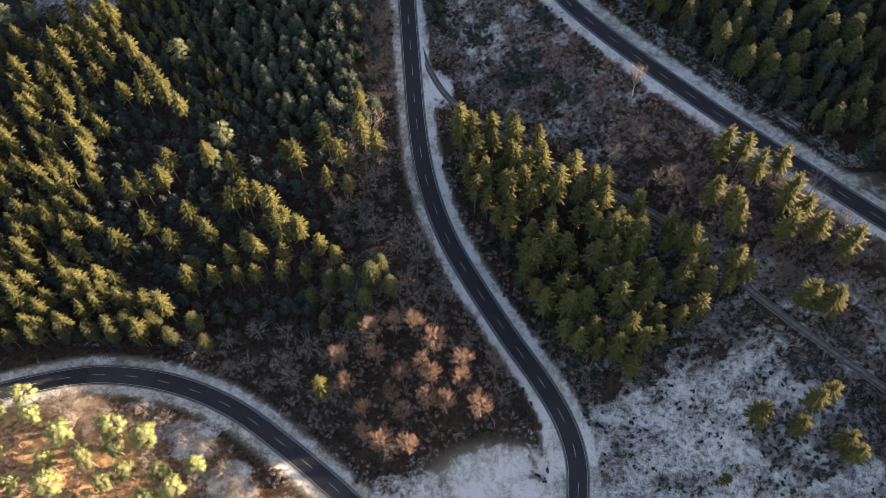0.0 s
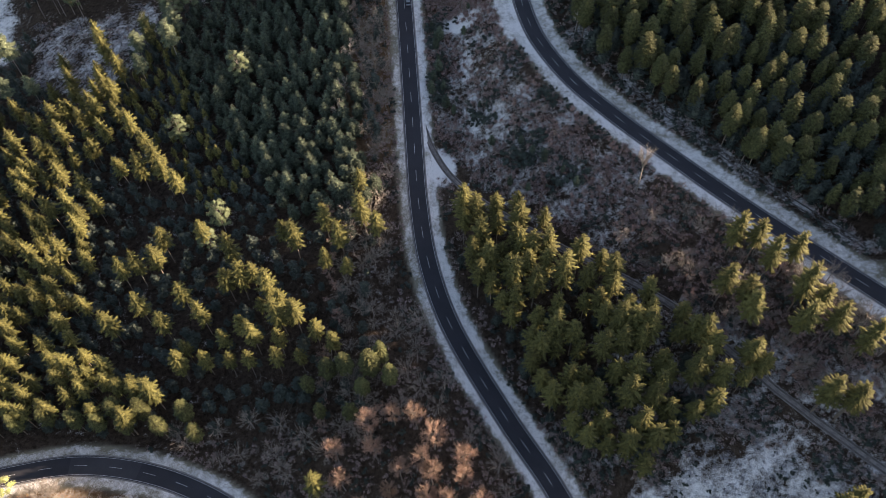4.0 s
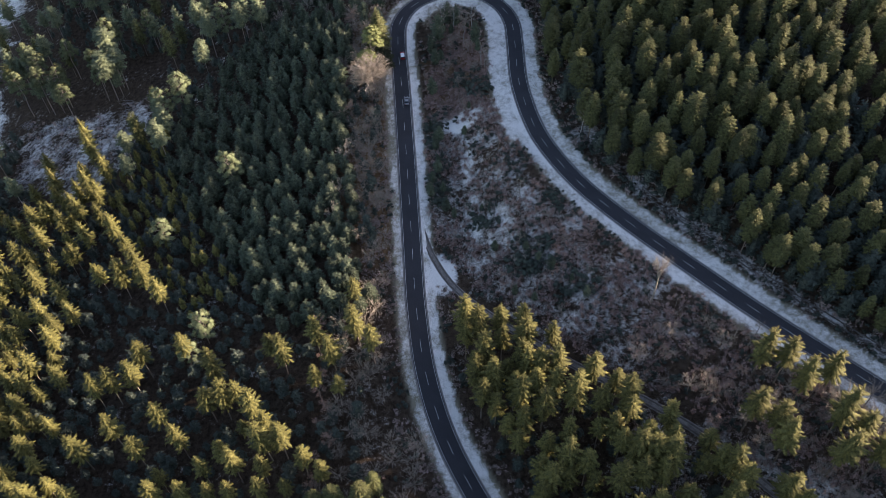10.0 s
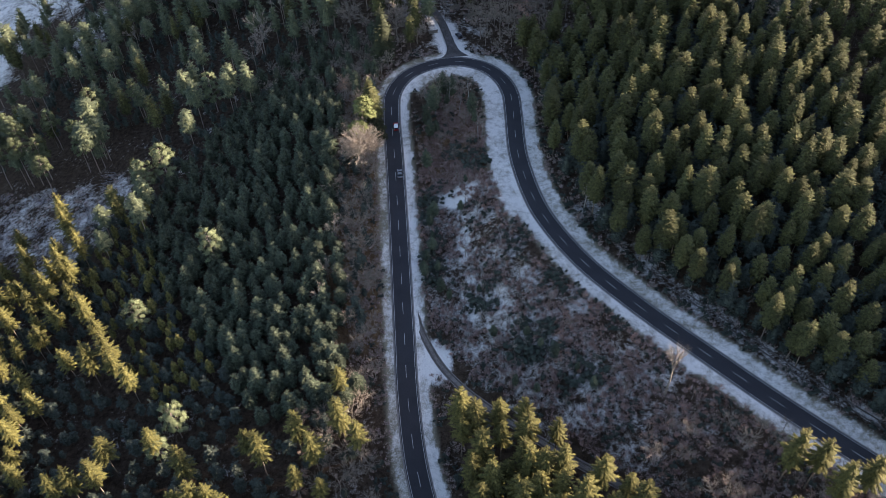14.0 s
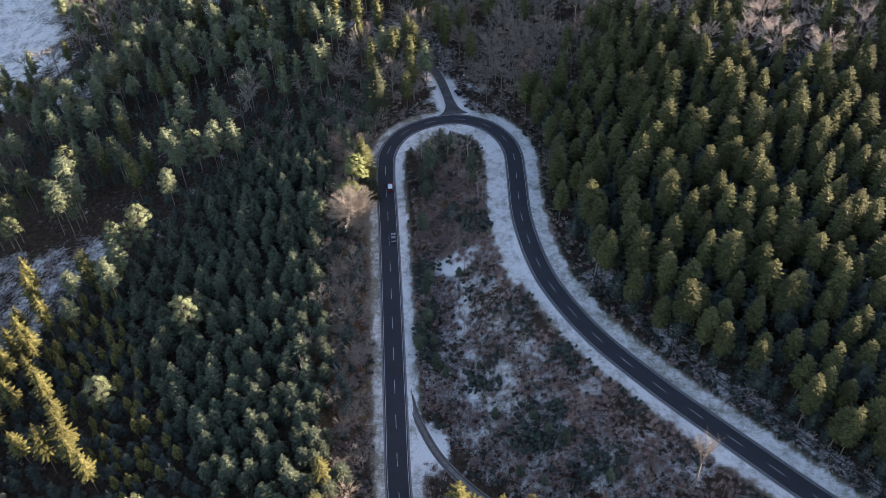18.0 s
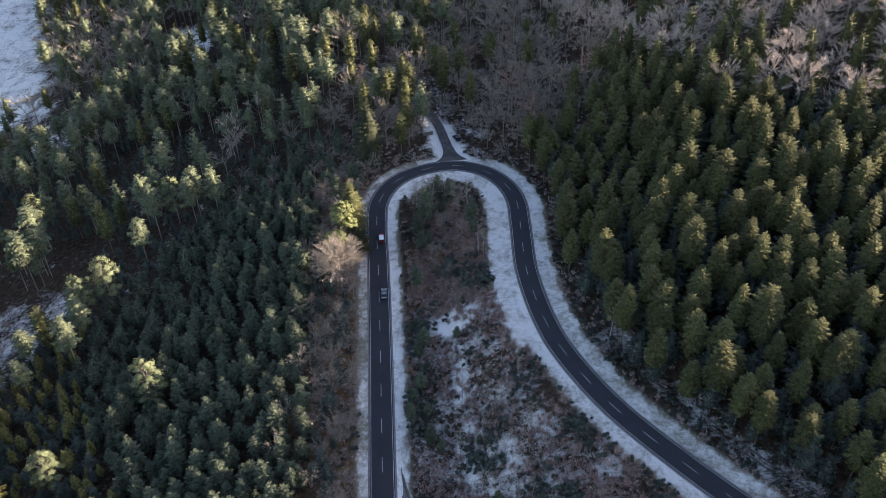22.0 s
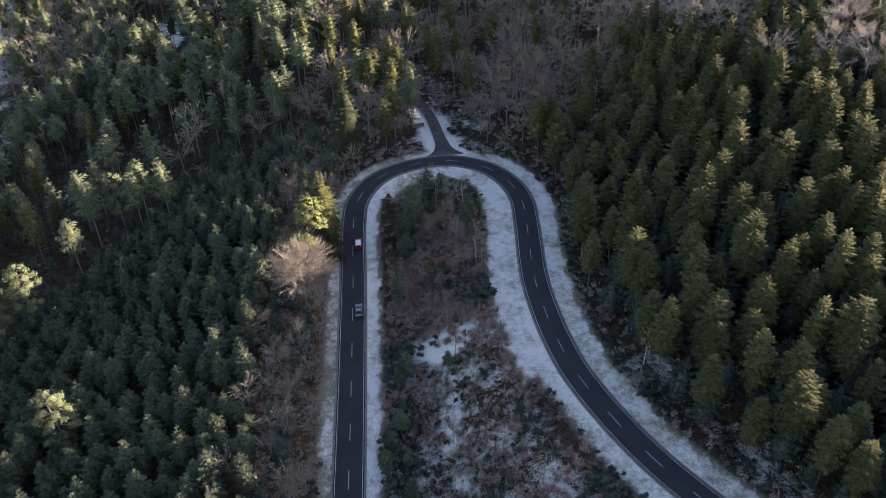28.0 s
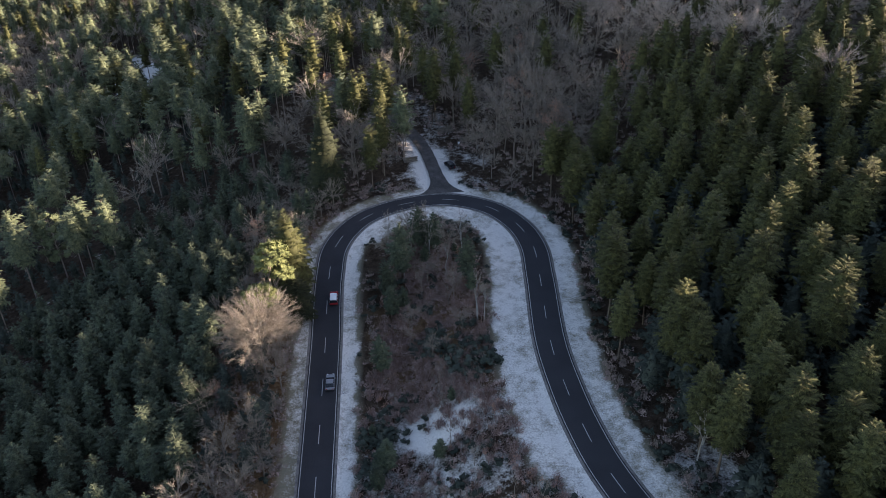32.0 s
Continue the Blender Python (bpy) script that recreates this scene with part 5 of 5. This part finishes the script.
# ---- undergrowth ----
def brush(rng, r, h, n, leaf):
    c = [(rng.normal(0, r * 0.5), rng.normal(0, r * 0.5), h * rng.uniform(0.2, 0.8), r * rng.uniform(0.35, 0.6)) for _ in range(4)]
    return tuft_shape(rng, c, n, leaf)


def stalks(rng, n, r, h):
    s = Shape()
    for _ in range(n):
        a, q = rng.uniform(0, 6.28), rng.uniform(0, r * 0.5)
        p = np.array((math.cos(a) * q, math.sin(a) * q, 0))
        e = p + (rng.normal(0, r * 0.45), rng.normal(0, r * 0.45), h * rng.uniform(0.5, 1.1))
        side = np.array((rng.normal(), rng.normal(), 0))
        side *= 0.04 / (np.linalg.norm(side) + 1e-9)
        s.add([p - side, p + side, e], [(0, 1, 2)])
    return s.arrays()


def evergreen(rng, r, h, n, leaf):
    c = [(rng.normal(0, r * 0.5), rng.normal(0, r * 0.5), h * rng.uniform(0.3, 0.8), r * rng.uniform(0.4, 0.65)) for _ in range(4)]
    return clump_shape(rng, c, n, leaf, 0.35, 0.7)


BROWN = [[(brush(rng, 1.0, 0.9, 16, 0.19), 0), (stalks(rng, 26, 1.1, 1.6), 1)] for _ in range(4)]
FINE = [[(brush(rng, 1.0, 0.9, 30, 0.13), 0), (stalks(rng, 34, 1.2, 1.8), 1)] for _ in range(4)]
GREEN = [[(evergreen(rng, 1.1, 1.2, 26, 0.2), 0)] for _ in range(4)]


def undergrowth(name, shapes, poly_or_test, gap, keep, seed, label, mats, lo, hi, limits):
    xs, ys = scatter(*limits, gap, seed)
    r = np.random.default_rng(seed + 100)
    patch = np.sin(xs * 0.23 + seed) * np.sin(ys * 0.19 + seed * 2) + 0.6 * np.sin(xs * 0.51 + 1) * np.sin(ys * 0.47)
    ok = poly_or_test(xs, ys) & (r.uniform(-0.9, 0.9, len(xs)) + patch * 1.3 > 0.9 - 1.8 * keep)
    xs, ys = xs[ok], ys[ok]
    zs = ground_height(xs, ys)
    stand(name, shapes, [(xs[k], ys[k], zs[k] - 0.1, r.uniform(lo, hi), r.uniform(0, 6.28), k) for k in range(len(xs))], label, "undergrowth", mats)


tri_limits = (-20, 130, 90, 335)
in_tri = lambda x, y: inside(TRIANGLE, x, y) & free(x, y, 0.2)
undergrowth("brown_scrub", FINE, in_tri, 1.9, 0.68, 21, "brown leafless scrub and brambles", [M_BRUSH, M_STALK], 0.6, 1.7, tri_limits)
island = lambda x, y: in_tri(x, y) & (y > 272)
undergrowth("island_scrub", FINE, island, 1.5, 0.85, 42, "dense red-brown scrub inside the upper bend", [M_BRUSH, M_STALK], 0.7, 1.6, (-16, 14, 270, 332))
rusty = lambda x, y: in_tri(x, y) & ((nearest(ROAD, x, y)[0] < 15) | (x > 30) | (np.hypot((x - 16) / 7, (y - 262) / 16) < 1))
undergrowth("rusty_scrub", FINE, rusty, 2.6, 0.3, 51, "rust-brown bushes below the upper road", [M_DRY, M_BRUSH], 0.6, 1.4, tri_limits)
undergrowth("green_scrub", GREEN, in_tri, 2.4, 0.2, 22, "dark green frosted bramble bushes", [M_BUSH], 0.7, 1.7, tri_limits)
in_clear = lambda x, y: inside(CLEARING, x, y) & free(x, y, 0.5)
undergrowth("clearing_scrub", BROWN, in_clear, 1.6, 0.7, 23, "low frosted scrub in the clearing", [M_FROSTBRUSH, M_FROSTBRUSH], 0.3, 0.8, (38, 128, 28, 100))
undergrowth("clearing_bushes", GREEN, in_clear, 2.4, 0.13, 24, "low dark bushes in the frosted clearing", [M_BUSH], 0.4, 1.1, (38, 128, 28, 100))
DENSE = ((9, 284, 5, 6), (-1, 291, 4, 4), (-10, 266, 3, 8), (9, 226, 7, 9), (24, 203, 8, 9), (-8, 243, 4, 12), (38, 190, 7, 6), (33, 222, 4, 6))
dense = lambda x, y: in_tri(x, y) & np.any([np.hypot((x - a) / p, (y - b) / q) < 1 for a, b, p, q in DENSE], axis=0)
undergrowth("dark_thicket", GREEN, dense, 1.6, 0.8, 31, "dark evergreen thicket between the roads", [M_BUSH], 0.9, 2.0, tri_limits)
rough = lambda x, y: inside(STUMPS, x, y)
undergrowth("felling_debris", BROWN, rough, 3.2, 0.5, 32, "brushwood and stumps on a frosted felling area", [M_BRUSH, M_TWIG], 0.5, 1.3, (-210, -135, 255, 326))
bank = lambda x, y: free(x, y, 0.3) & (nearest(ROAD, x, y)[1] > 0) & (nearest(ROAD, x, y)[0] < 24) & (y > 130)
undergrowth("bank_bushes", GREEN, bank, 2.6, 0.5, 34, "dark bushes between the verge and the conifers", [M_BUSH], 0.6, 1.5, (24, 130, 130, 330))
undergrowth("bank_scrub", BROWN, bank, 2.6, 0.5, 35, "brown scrub between the verge and the conifers", [M_BRUSH, M_TWIG], 0.6, 1.5, (24, 130, 130, 330))
edge = lambda x, y: free(x, y, 0.2) & ~free(x, y, 7.0) & ~inside(TRIANGLE, x, y) & ~inside(SUNNY, x, y)
undergrowth("edge_scrub", BROWN, edge, 2.3, 0.55, 25, "brown scrub along the forest edge", [M_BRUSH, M_TWIG], 0.6, 1.6, (-60, 130, 60, 362))
undergrowth("edge_bushes", GREEN, edge, 2.8, 0.3, 26, "dark green bushes along the forest edge", [M_BUSH], 0.6, 1.6, (-60, 130, 60, 362))
ragged = lambda x, y: free(x, y, 0.2) & inside(RAGGED, x, y)
undergrowth("forest_floor_scrub", BROWN, ragged, 2.4, 0.55, 41, "brown scrub and brambles under thin trees", [M_BRUSH, M_TWIG], 0.5, 1.5, (25, 180, 38, 155))
behind = lambda x, y: free(x, y, 0.3) & (nearest(SIDE, x, y)[0] > 6.5)
undergrowth("floor_scrub", BROWN, behind, 2.6, 0.6, 43, "brown scrub on the floor behind the bend", [M_BRUSH, M_TWIG], 0.6, 1.6, (-42, 60, 350, 425))
lowwood = lambda x, y: free(x, y, 0.3) & inside(LOWWOOD, x, y)
undergrowth("lower_wood_scrub", BROWN, lowwood, 2.3, 0.65, 62, "brown scrub and brambles under the lower wood", [M_BRUSH, M_TWIG], 0.5, 1.5, (-120, 28, 60, 155))
undergrowth("lower_wood_bushes", GREEN, lowwood, 3.4, 0.4, 63, "dark bushes under the lower wood", [M_BUSH], 0.6, 1.5, (-120, 28, 60, 155))
rim = lambda x, y: free(x, y, 0.2) & (inside([(22, 104), (40, 82), (48, 92), (60, 86), (72, 98), (52, 114), (30, 114)], x, y) | (np.hypot((x - 101) / 13, (y - 66) / 12) < 1) | inside([(104, 92), (124, 72), (134, 80), (112, 104)], x, y) | inside([(62, 117), (64, 101), (78, 96), (93, 98), (94, 113)], x, y) | inside([(97, 92), (102, 82), (114, 84), (113, 94)], x, y) | inside([(111, 86), (112, 67), (124, 60), (130, 82)], x, y))
undergrowth("rim_scrub", BROWN, rim, 1.7, 0.8, 45, "brown scrub at the rim of the clearing", [M_BRUSH, M_TWIG], 0.6, 1.5, (20, 136, 50, 116))
undergrowth("rim_bushes", GREEN, rim, 1.9, 0.7, 46, "dark bushes at the rim of the clearing", [M_BUSH], 0.6, 1.5, (20, 136, 50, 116))


def branches(rng):
    """A fan of felled branches lying on the ground."""
    s = Shape()
    for _ in range(16):
        a, ln = rng.normal(0, 0.45), rng.uniform(1.2, 4.0)
        p = np.array((rng.normal(0, 0.8), rng.normal(0, 1.2), rng.uniform(0.1, 0.35)))
        q = p + (math.cos(a) * ln, math.sin(a) * ln, rng.uniform(-0.05, 0.3))
        s.add(*tube(p, q, 0.05, 0.02, 3))
    return s.arrays()


LITTER = [[(branches(rng), 0)] for _ in range(4)]
undergrowth("felled_branches", LITTER, in_clear, 5.5, 0.5, 47, "felled frosty branches lying in the clearing", [M_FROSTBRUSH], 0.7, 1.3, (38, 128, 28, 100))
undergrowth("felled_trunks", LITTER, lambda x, y: inside(STUMPS, x, y), 6.0, 0.5, 48, "felled frosty branches on the cleared slope", [M_FROSTBRUSH], 0.9, 1.8, (-210, -135, 255, 326))
sunny = lambda x, y: inside(SUNNY, x, y) & free(x, y, 0.5)
bank_edge = lambda x, y: free(x, y, 0.2) & inside([(-125, 90), (-88, 78), (-55, 48), (-62, 36), (-84, 48), (-96, 62), (-108, 78)], x, y)
undergrowth("red_scrub", BROWN, bank_edge, 2.2, 0.5, 44, "red-brown scrub along the sunny bank", [M_DRY, M_DRY], 0.7, 1.6, (-130, -50, 30, 92))
roadside = lambda x, y: free(x, y, 0.2) & (x < -22) & ~inside(PLANTATION, x + 3, y)
undergrowth("roadside_scrub", BROWN, roadside, 1.9, 0.8, 49, "brown scrub between the road and the plantation", [M_BRUSH, M_TWIG], 0.6, 1.6, (-50, -22, 186, 340))
undergrowth("sunny_scrub", BROWN, sunny, 1.9, 0.75, 27, "dry brown scrub on the sunny bank", [M_DRY, M_TWIG], 0.5, 1.3, (-170, -50, 30, 92))
for k, (x, y, h) in enumerate(((-10.5, 236, 0.75), (-8, 247, 0.7), (-5, 229, 0.6), (-9, 258, 0.6), (-7.5, 262, 0.8), (4, 273.8, 0.32), (-2, 226, 0.5))):
    YOUNGS[k % 3].put(spot(x, y, h), "conifers between the roads")
# small conifers among the scrub
for k, (x, y) in enumerate([(-8, 252), (-10, 243), (-6, 238), (8, 226), (22, 205), (26, 200), (30, 196), (-11, 270), (-7, 305), (-3, 320), (4, 322), (8, 305), (-10, 312), (12, 208), (36, 190), (18, 190), (-9, 262), (24, 186), (40, 184), (2, 262)]):
    YOUNGS[k % 3].put(spot(x, y, random.uniform(0.3, 0.6)), "small conifers among the scrub")


# ---- things by the road ----
def guide_post():
    ob = tagged(new("guide_post"), "white roadside guide post with a black band", "guide post", "guide posts along the road")
    bm = bmesh.new()
    box(bm, 0.14, 0.14, 1.0, (0, 0, 0.5), 0.02)
    part("shaft", bm, M_WHITE, ob)
    bm = bmesh.new()
    box(bm, 0.15, 0.15, 0.22, (0, 0, 0.78), 0.02, pose(0, 0, 0, 12, 0, 0))
    part("band", bm, M_BLACK, ob, "slanting black band")
    bm = bmesh.new()
    box(bm, 0.16, 0.05, 0.14, (0, 0.05, 0.78), 0.01)
    part("reflector", bm, M_STEEL, ob)
    return ob


post0 = guide_post()
first = True
for s in range(int(len(ROAD) * 0.12), int(len(ROAD) * 0.9), 17):
    for sg in (1, -1):
        p = ROAD[s] + ROAD_LEFT[s] * sg * (HALF + 1.15)
        if np.hypot(*(p - SIDE[0])[:2]) < 7:
            continue
        m = pose(p[0], p[1], float(ground_height(p[0], p[1])[0]) - 0.05, 0, 0, math.degrees(math.atan2(ROAD_LEFT[s, 1], ROAD_LEFT[s, 0])) - 90)
        if first:
            post0.matrix_basis, first = m, False
        else:
            copy_thing(post0, m)


def chevron_board(x, y, turn):
    z = float(ground_height(x, y)[0])
    ob = tagged(new("chevron_board"), "low white bend-marker board with red chevrons", "road sign")
    ob.matrix_basis = pose(x, y, z, 0, 0, turn)
    bm = bmesh.new()
    box(bm, 2.0, 0.05, 0.5, (0, 0, 0.85), 0.01)
    part("board", bm, M_WHITE, ob)
    for k in range(4):
        for sg in (1, -1):
            bm = bmesh.new()
            box(bm, 0.14, 0.02, 0.30, (-0.72 + 0.48 * k, -0.033, 0.85 + sg * 0.11), 0, pose(0, 0, 0, 0, sg * 40, 0))
            part("chevron_bar", bm, M_RED, ob)
    for k in (-0.7, 0.7):
        bm = bmesh.new()
        rod(bm, 0.04, 0.04, 1.0, pose(k, 0.05, 0.5))
        part("leg", bm, M_STEEL, ob)


chevron_board(26.6, 337.5, -55)


def small_sign(x, y, turn):
    ob = tagged(new("small_sign"), "small white sign on a steel pole beside the forest road", "road sign")
    ob.matrix_basis = pose(x, y, float(ground_height(x, y)[0]), 0, 0, turn)
    bm = bmesh.new()
    rod(bm, 0.04, 0.04, 2.3, pose(0, 0, 1.15))
    part("pole", bm, M_STEEL, ob)
    bm = bmesh.new()
    box(bm, 0.6, 0.04, 0.6, (0, -0.05, 2.0), 0.01)
    part("plate", bm, M_WHITE, ob)


small_sign(4.8, 379, 10)


def log_pile(x, y, turn, n, ln, label):
    ob = tagged(new("log_pile"), label, "log pile", "log piles by the forest road")
    ob.matrix_basis = pose(x, y, float(ground_height(x, y)[0]), 0, 0, turn)
    r0 = 0.26
    for row in range(3):
        for k in range(n - row):
            bm = bmesh.new()
            r = r0 * random.uniform(0.75, 1.0)
            rod(bm, r, r * 0.85, ln * random.uniform(0.9, 1.05), pose(random.uniform(-0.3, 0.3), (k - (n - row - 1) / 2) * 0.54, r0 + row * 0.45, 0, 90, 0), 9)
            part("log", bm, M_LOG, ob)


log_pile(0.5, 391, 30, 5, 5.0, "stack of pale cut logs beside the forest road")
log_pile(9.5, 385, 25, 3, 9.0, "long felled trunks on frosted ground")
log_pile(-9, 371, 20, 3, 4.0, "few cut logs on frosted ground")


def car(label, lower, upper, ln, wd, ht, boxy):
    """A car that points along +y: body, cabin, windows, bumpers, lamps, mirrors and wheels."""
    ob = tagged(new("car"), label, "car")
    hl = ln / 2
    if boxy:
        prof = [(-hl, 0.35), (-hl, 0.95), (-hl + 0.12, 1.05), (hl - 1.05, 1.02), (hl - 0.15, 0.86), (hl, 0.6), (hl, 0.32)]
        cab = [(-hl + 0.06, 1.0), (-hl + 0.25, ht), (hl - 1.75, ht), (hl - 1.0, 1.0)]
    else:
        prof = [(-hl, 0.35), (-hl, 0.82), (-hl + 0.2, 0.95), (hl - 1.25, 0.92), (hl - 0.2, 0.74), (hl, 0.55), (hl, 0.3)]
        cab = [(-hl + 0.3, 0.92), (-hl + 1.0, ht), (hl - 2.2, ht), (hl - 1.15, 0.9)]

    def hull(pts, w0, w1, bevel):
        bm = bmesh.new()
        zs = [p[1] for p in pts]
        lo, hi = min(zs), max(zs)
        sides = []
        for sg in (-1, 1):
            sides.append([bm.verts.new((sg * (w0 + (w1 - w0) * (z - lo) / (hi - lo)) / 2, y, z)) for y, z in pts])
        bm.faces.new(sides[0])
        bm.faces.new(sides[1][::-1])
        n = len(pts)
        for k in range(n):
            bm.faces.new((sides[0][k], sides[1][k], sides[1][(k + 1) % n], sides[0][(k + 1) % n])[::-1])
        bmesh.ops.recalc_face_normals(bm, faces=bm.faces)
        bmesh.ops.bevel(bm, geom=list(bm.edges), offset=bevel, segments=2, affect="EDGES")
        return bm

    body = part("body", hull(prof, wd, wd * 0.95, 0.07), lower, ob)
    part("cabin", hull(cab, wd * 0.93, wd * 0.76, 0.06), M_GLASS, ob, "dark glazed cabin")
    bm = bmesh.new()
    box(bm, wd * 0.78, cab[2][0] - cab[1][0] + 0.1, 0.09, (0, (cab[1][0] + cab[2][0]) / 2, ht - 0.005), 0.035)
    part("roof", bm, upper, ob)
    for sg in (1, -1):
        for yy in (cab[1][0] + 0.05, (cab[1][0] + cab[2][0]) / 2, cab[2][0] - 0.05):
            bm = bmesh.new()
            box(bm, 0.05, 0.09, ht - 1.0, (sg * wd * 0.428, yy, (ht + 0.95) / 2), 0.01, pose(0, 0, 0, 0, -sg * 14, 0))
            part("pillar", bm, upper, ob)
        bm = bmesh.new()
        box(bm, 0.34, 0.1, 0.16, (sg * wd * 0.33, hl - 0.06, 0.66), 0.03)
        part("headlight", bm, M_LAMP, ob)
        bm = bmesh.new()
        box(bm, 0.28, 0.08, 0.2, (sg * wd * 0.36, -hl + 0.01, 0.78), 0.03)
        part("tail_light", bm, M_TAIL, ob)
        bm = bmesh.new()
        box(bm, 0.2, 0.1, 0.13, (sg * (wd / 2 + 0.07), cab[3][0] - 0.25, 1.0), 0.03)
        part("mirror", bm, lower, ob)
        for yy in (hl - 0.85, -hl + 0.8):
            bm = bmesh.new()
            rod(bm, 0.32, 0.32, 0.22, pose(sg * (wd / 2 - 0.1), yy, 0.32, 0, 90, 0), 20)
            w = part("wheel", bm, M_TYRE, ob)
            bm = bmesh.new()
            rod(bm, 0.19, 0.19, 0.03, pose(sg * (wd / 2 + 0.015), yy, 0.32, 0, 90, 0), 14)
            part("rim", bm, M_STEEL, w)
    for yy, nm in ((hl, "front_bumper"), (-hl, "rear_bumper")):
        bm = bmesh.new()
        box(bm, wd * 0.94, 0.14, 0.24, (0, yy, 0.42), 0.05)
        part(nm, bm, M_BLACK, ob)
    return ob


def drive(ob, x, y, lane):
    """Stands a car on the road nearest to a point, lane metres right of the middle."""
    i = int(nearest(ROAD, x, y)[2][0])
    p = ROAD[i] - ROAD_LEFT[i] * lane
    d = ROAD[i + 2] - ROAD[i - 2]
    ob.matrix_basis = pose(p[0], p[1], p[2] + 0.01, math.degrees(math.atan2(d[2], math.hypot(d[0], d[1]))), 0, math.degrees(math.atan2(d[1], d[0])) - 90)


red_car = car("red compact car with a white roof on the road", M_RED, M_CARWHITE, 4.3, 1.85, 1.75, True)
drive(red_car, -24.5, 309, 1.6)
grey_car = car("silver-grey hatchback on the asphalt road", M_GREY, M_GREY, 4.3, 1.8, 1.48, False)
drive(grey_car, -21.5, 283, 1.6)
parked = car("black car parked at the mouth of the forest road", M_DARK, M_DARK, 4.4, 1.85, 1.6, True)
parked.matrix_basis = pose(2.2, 367.5, 16.75, 0, 0, 25)
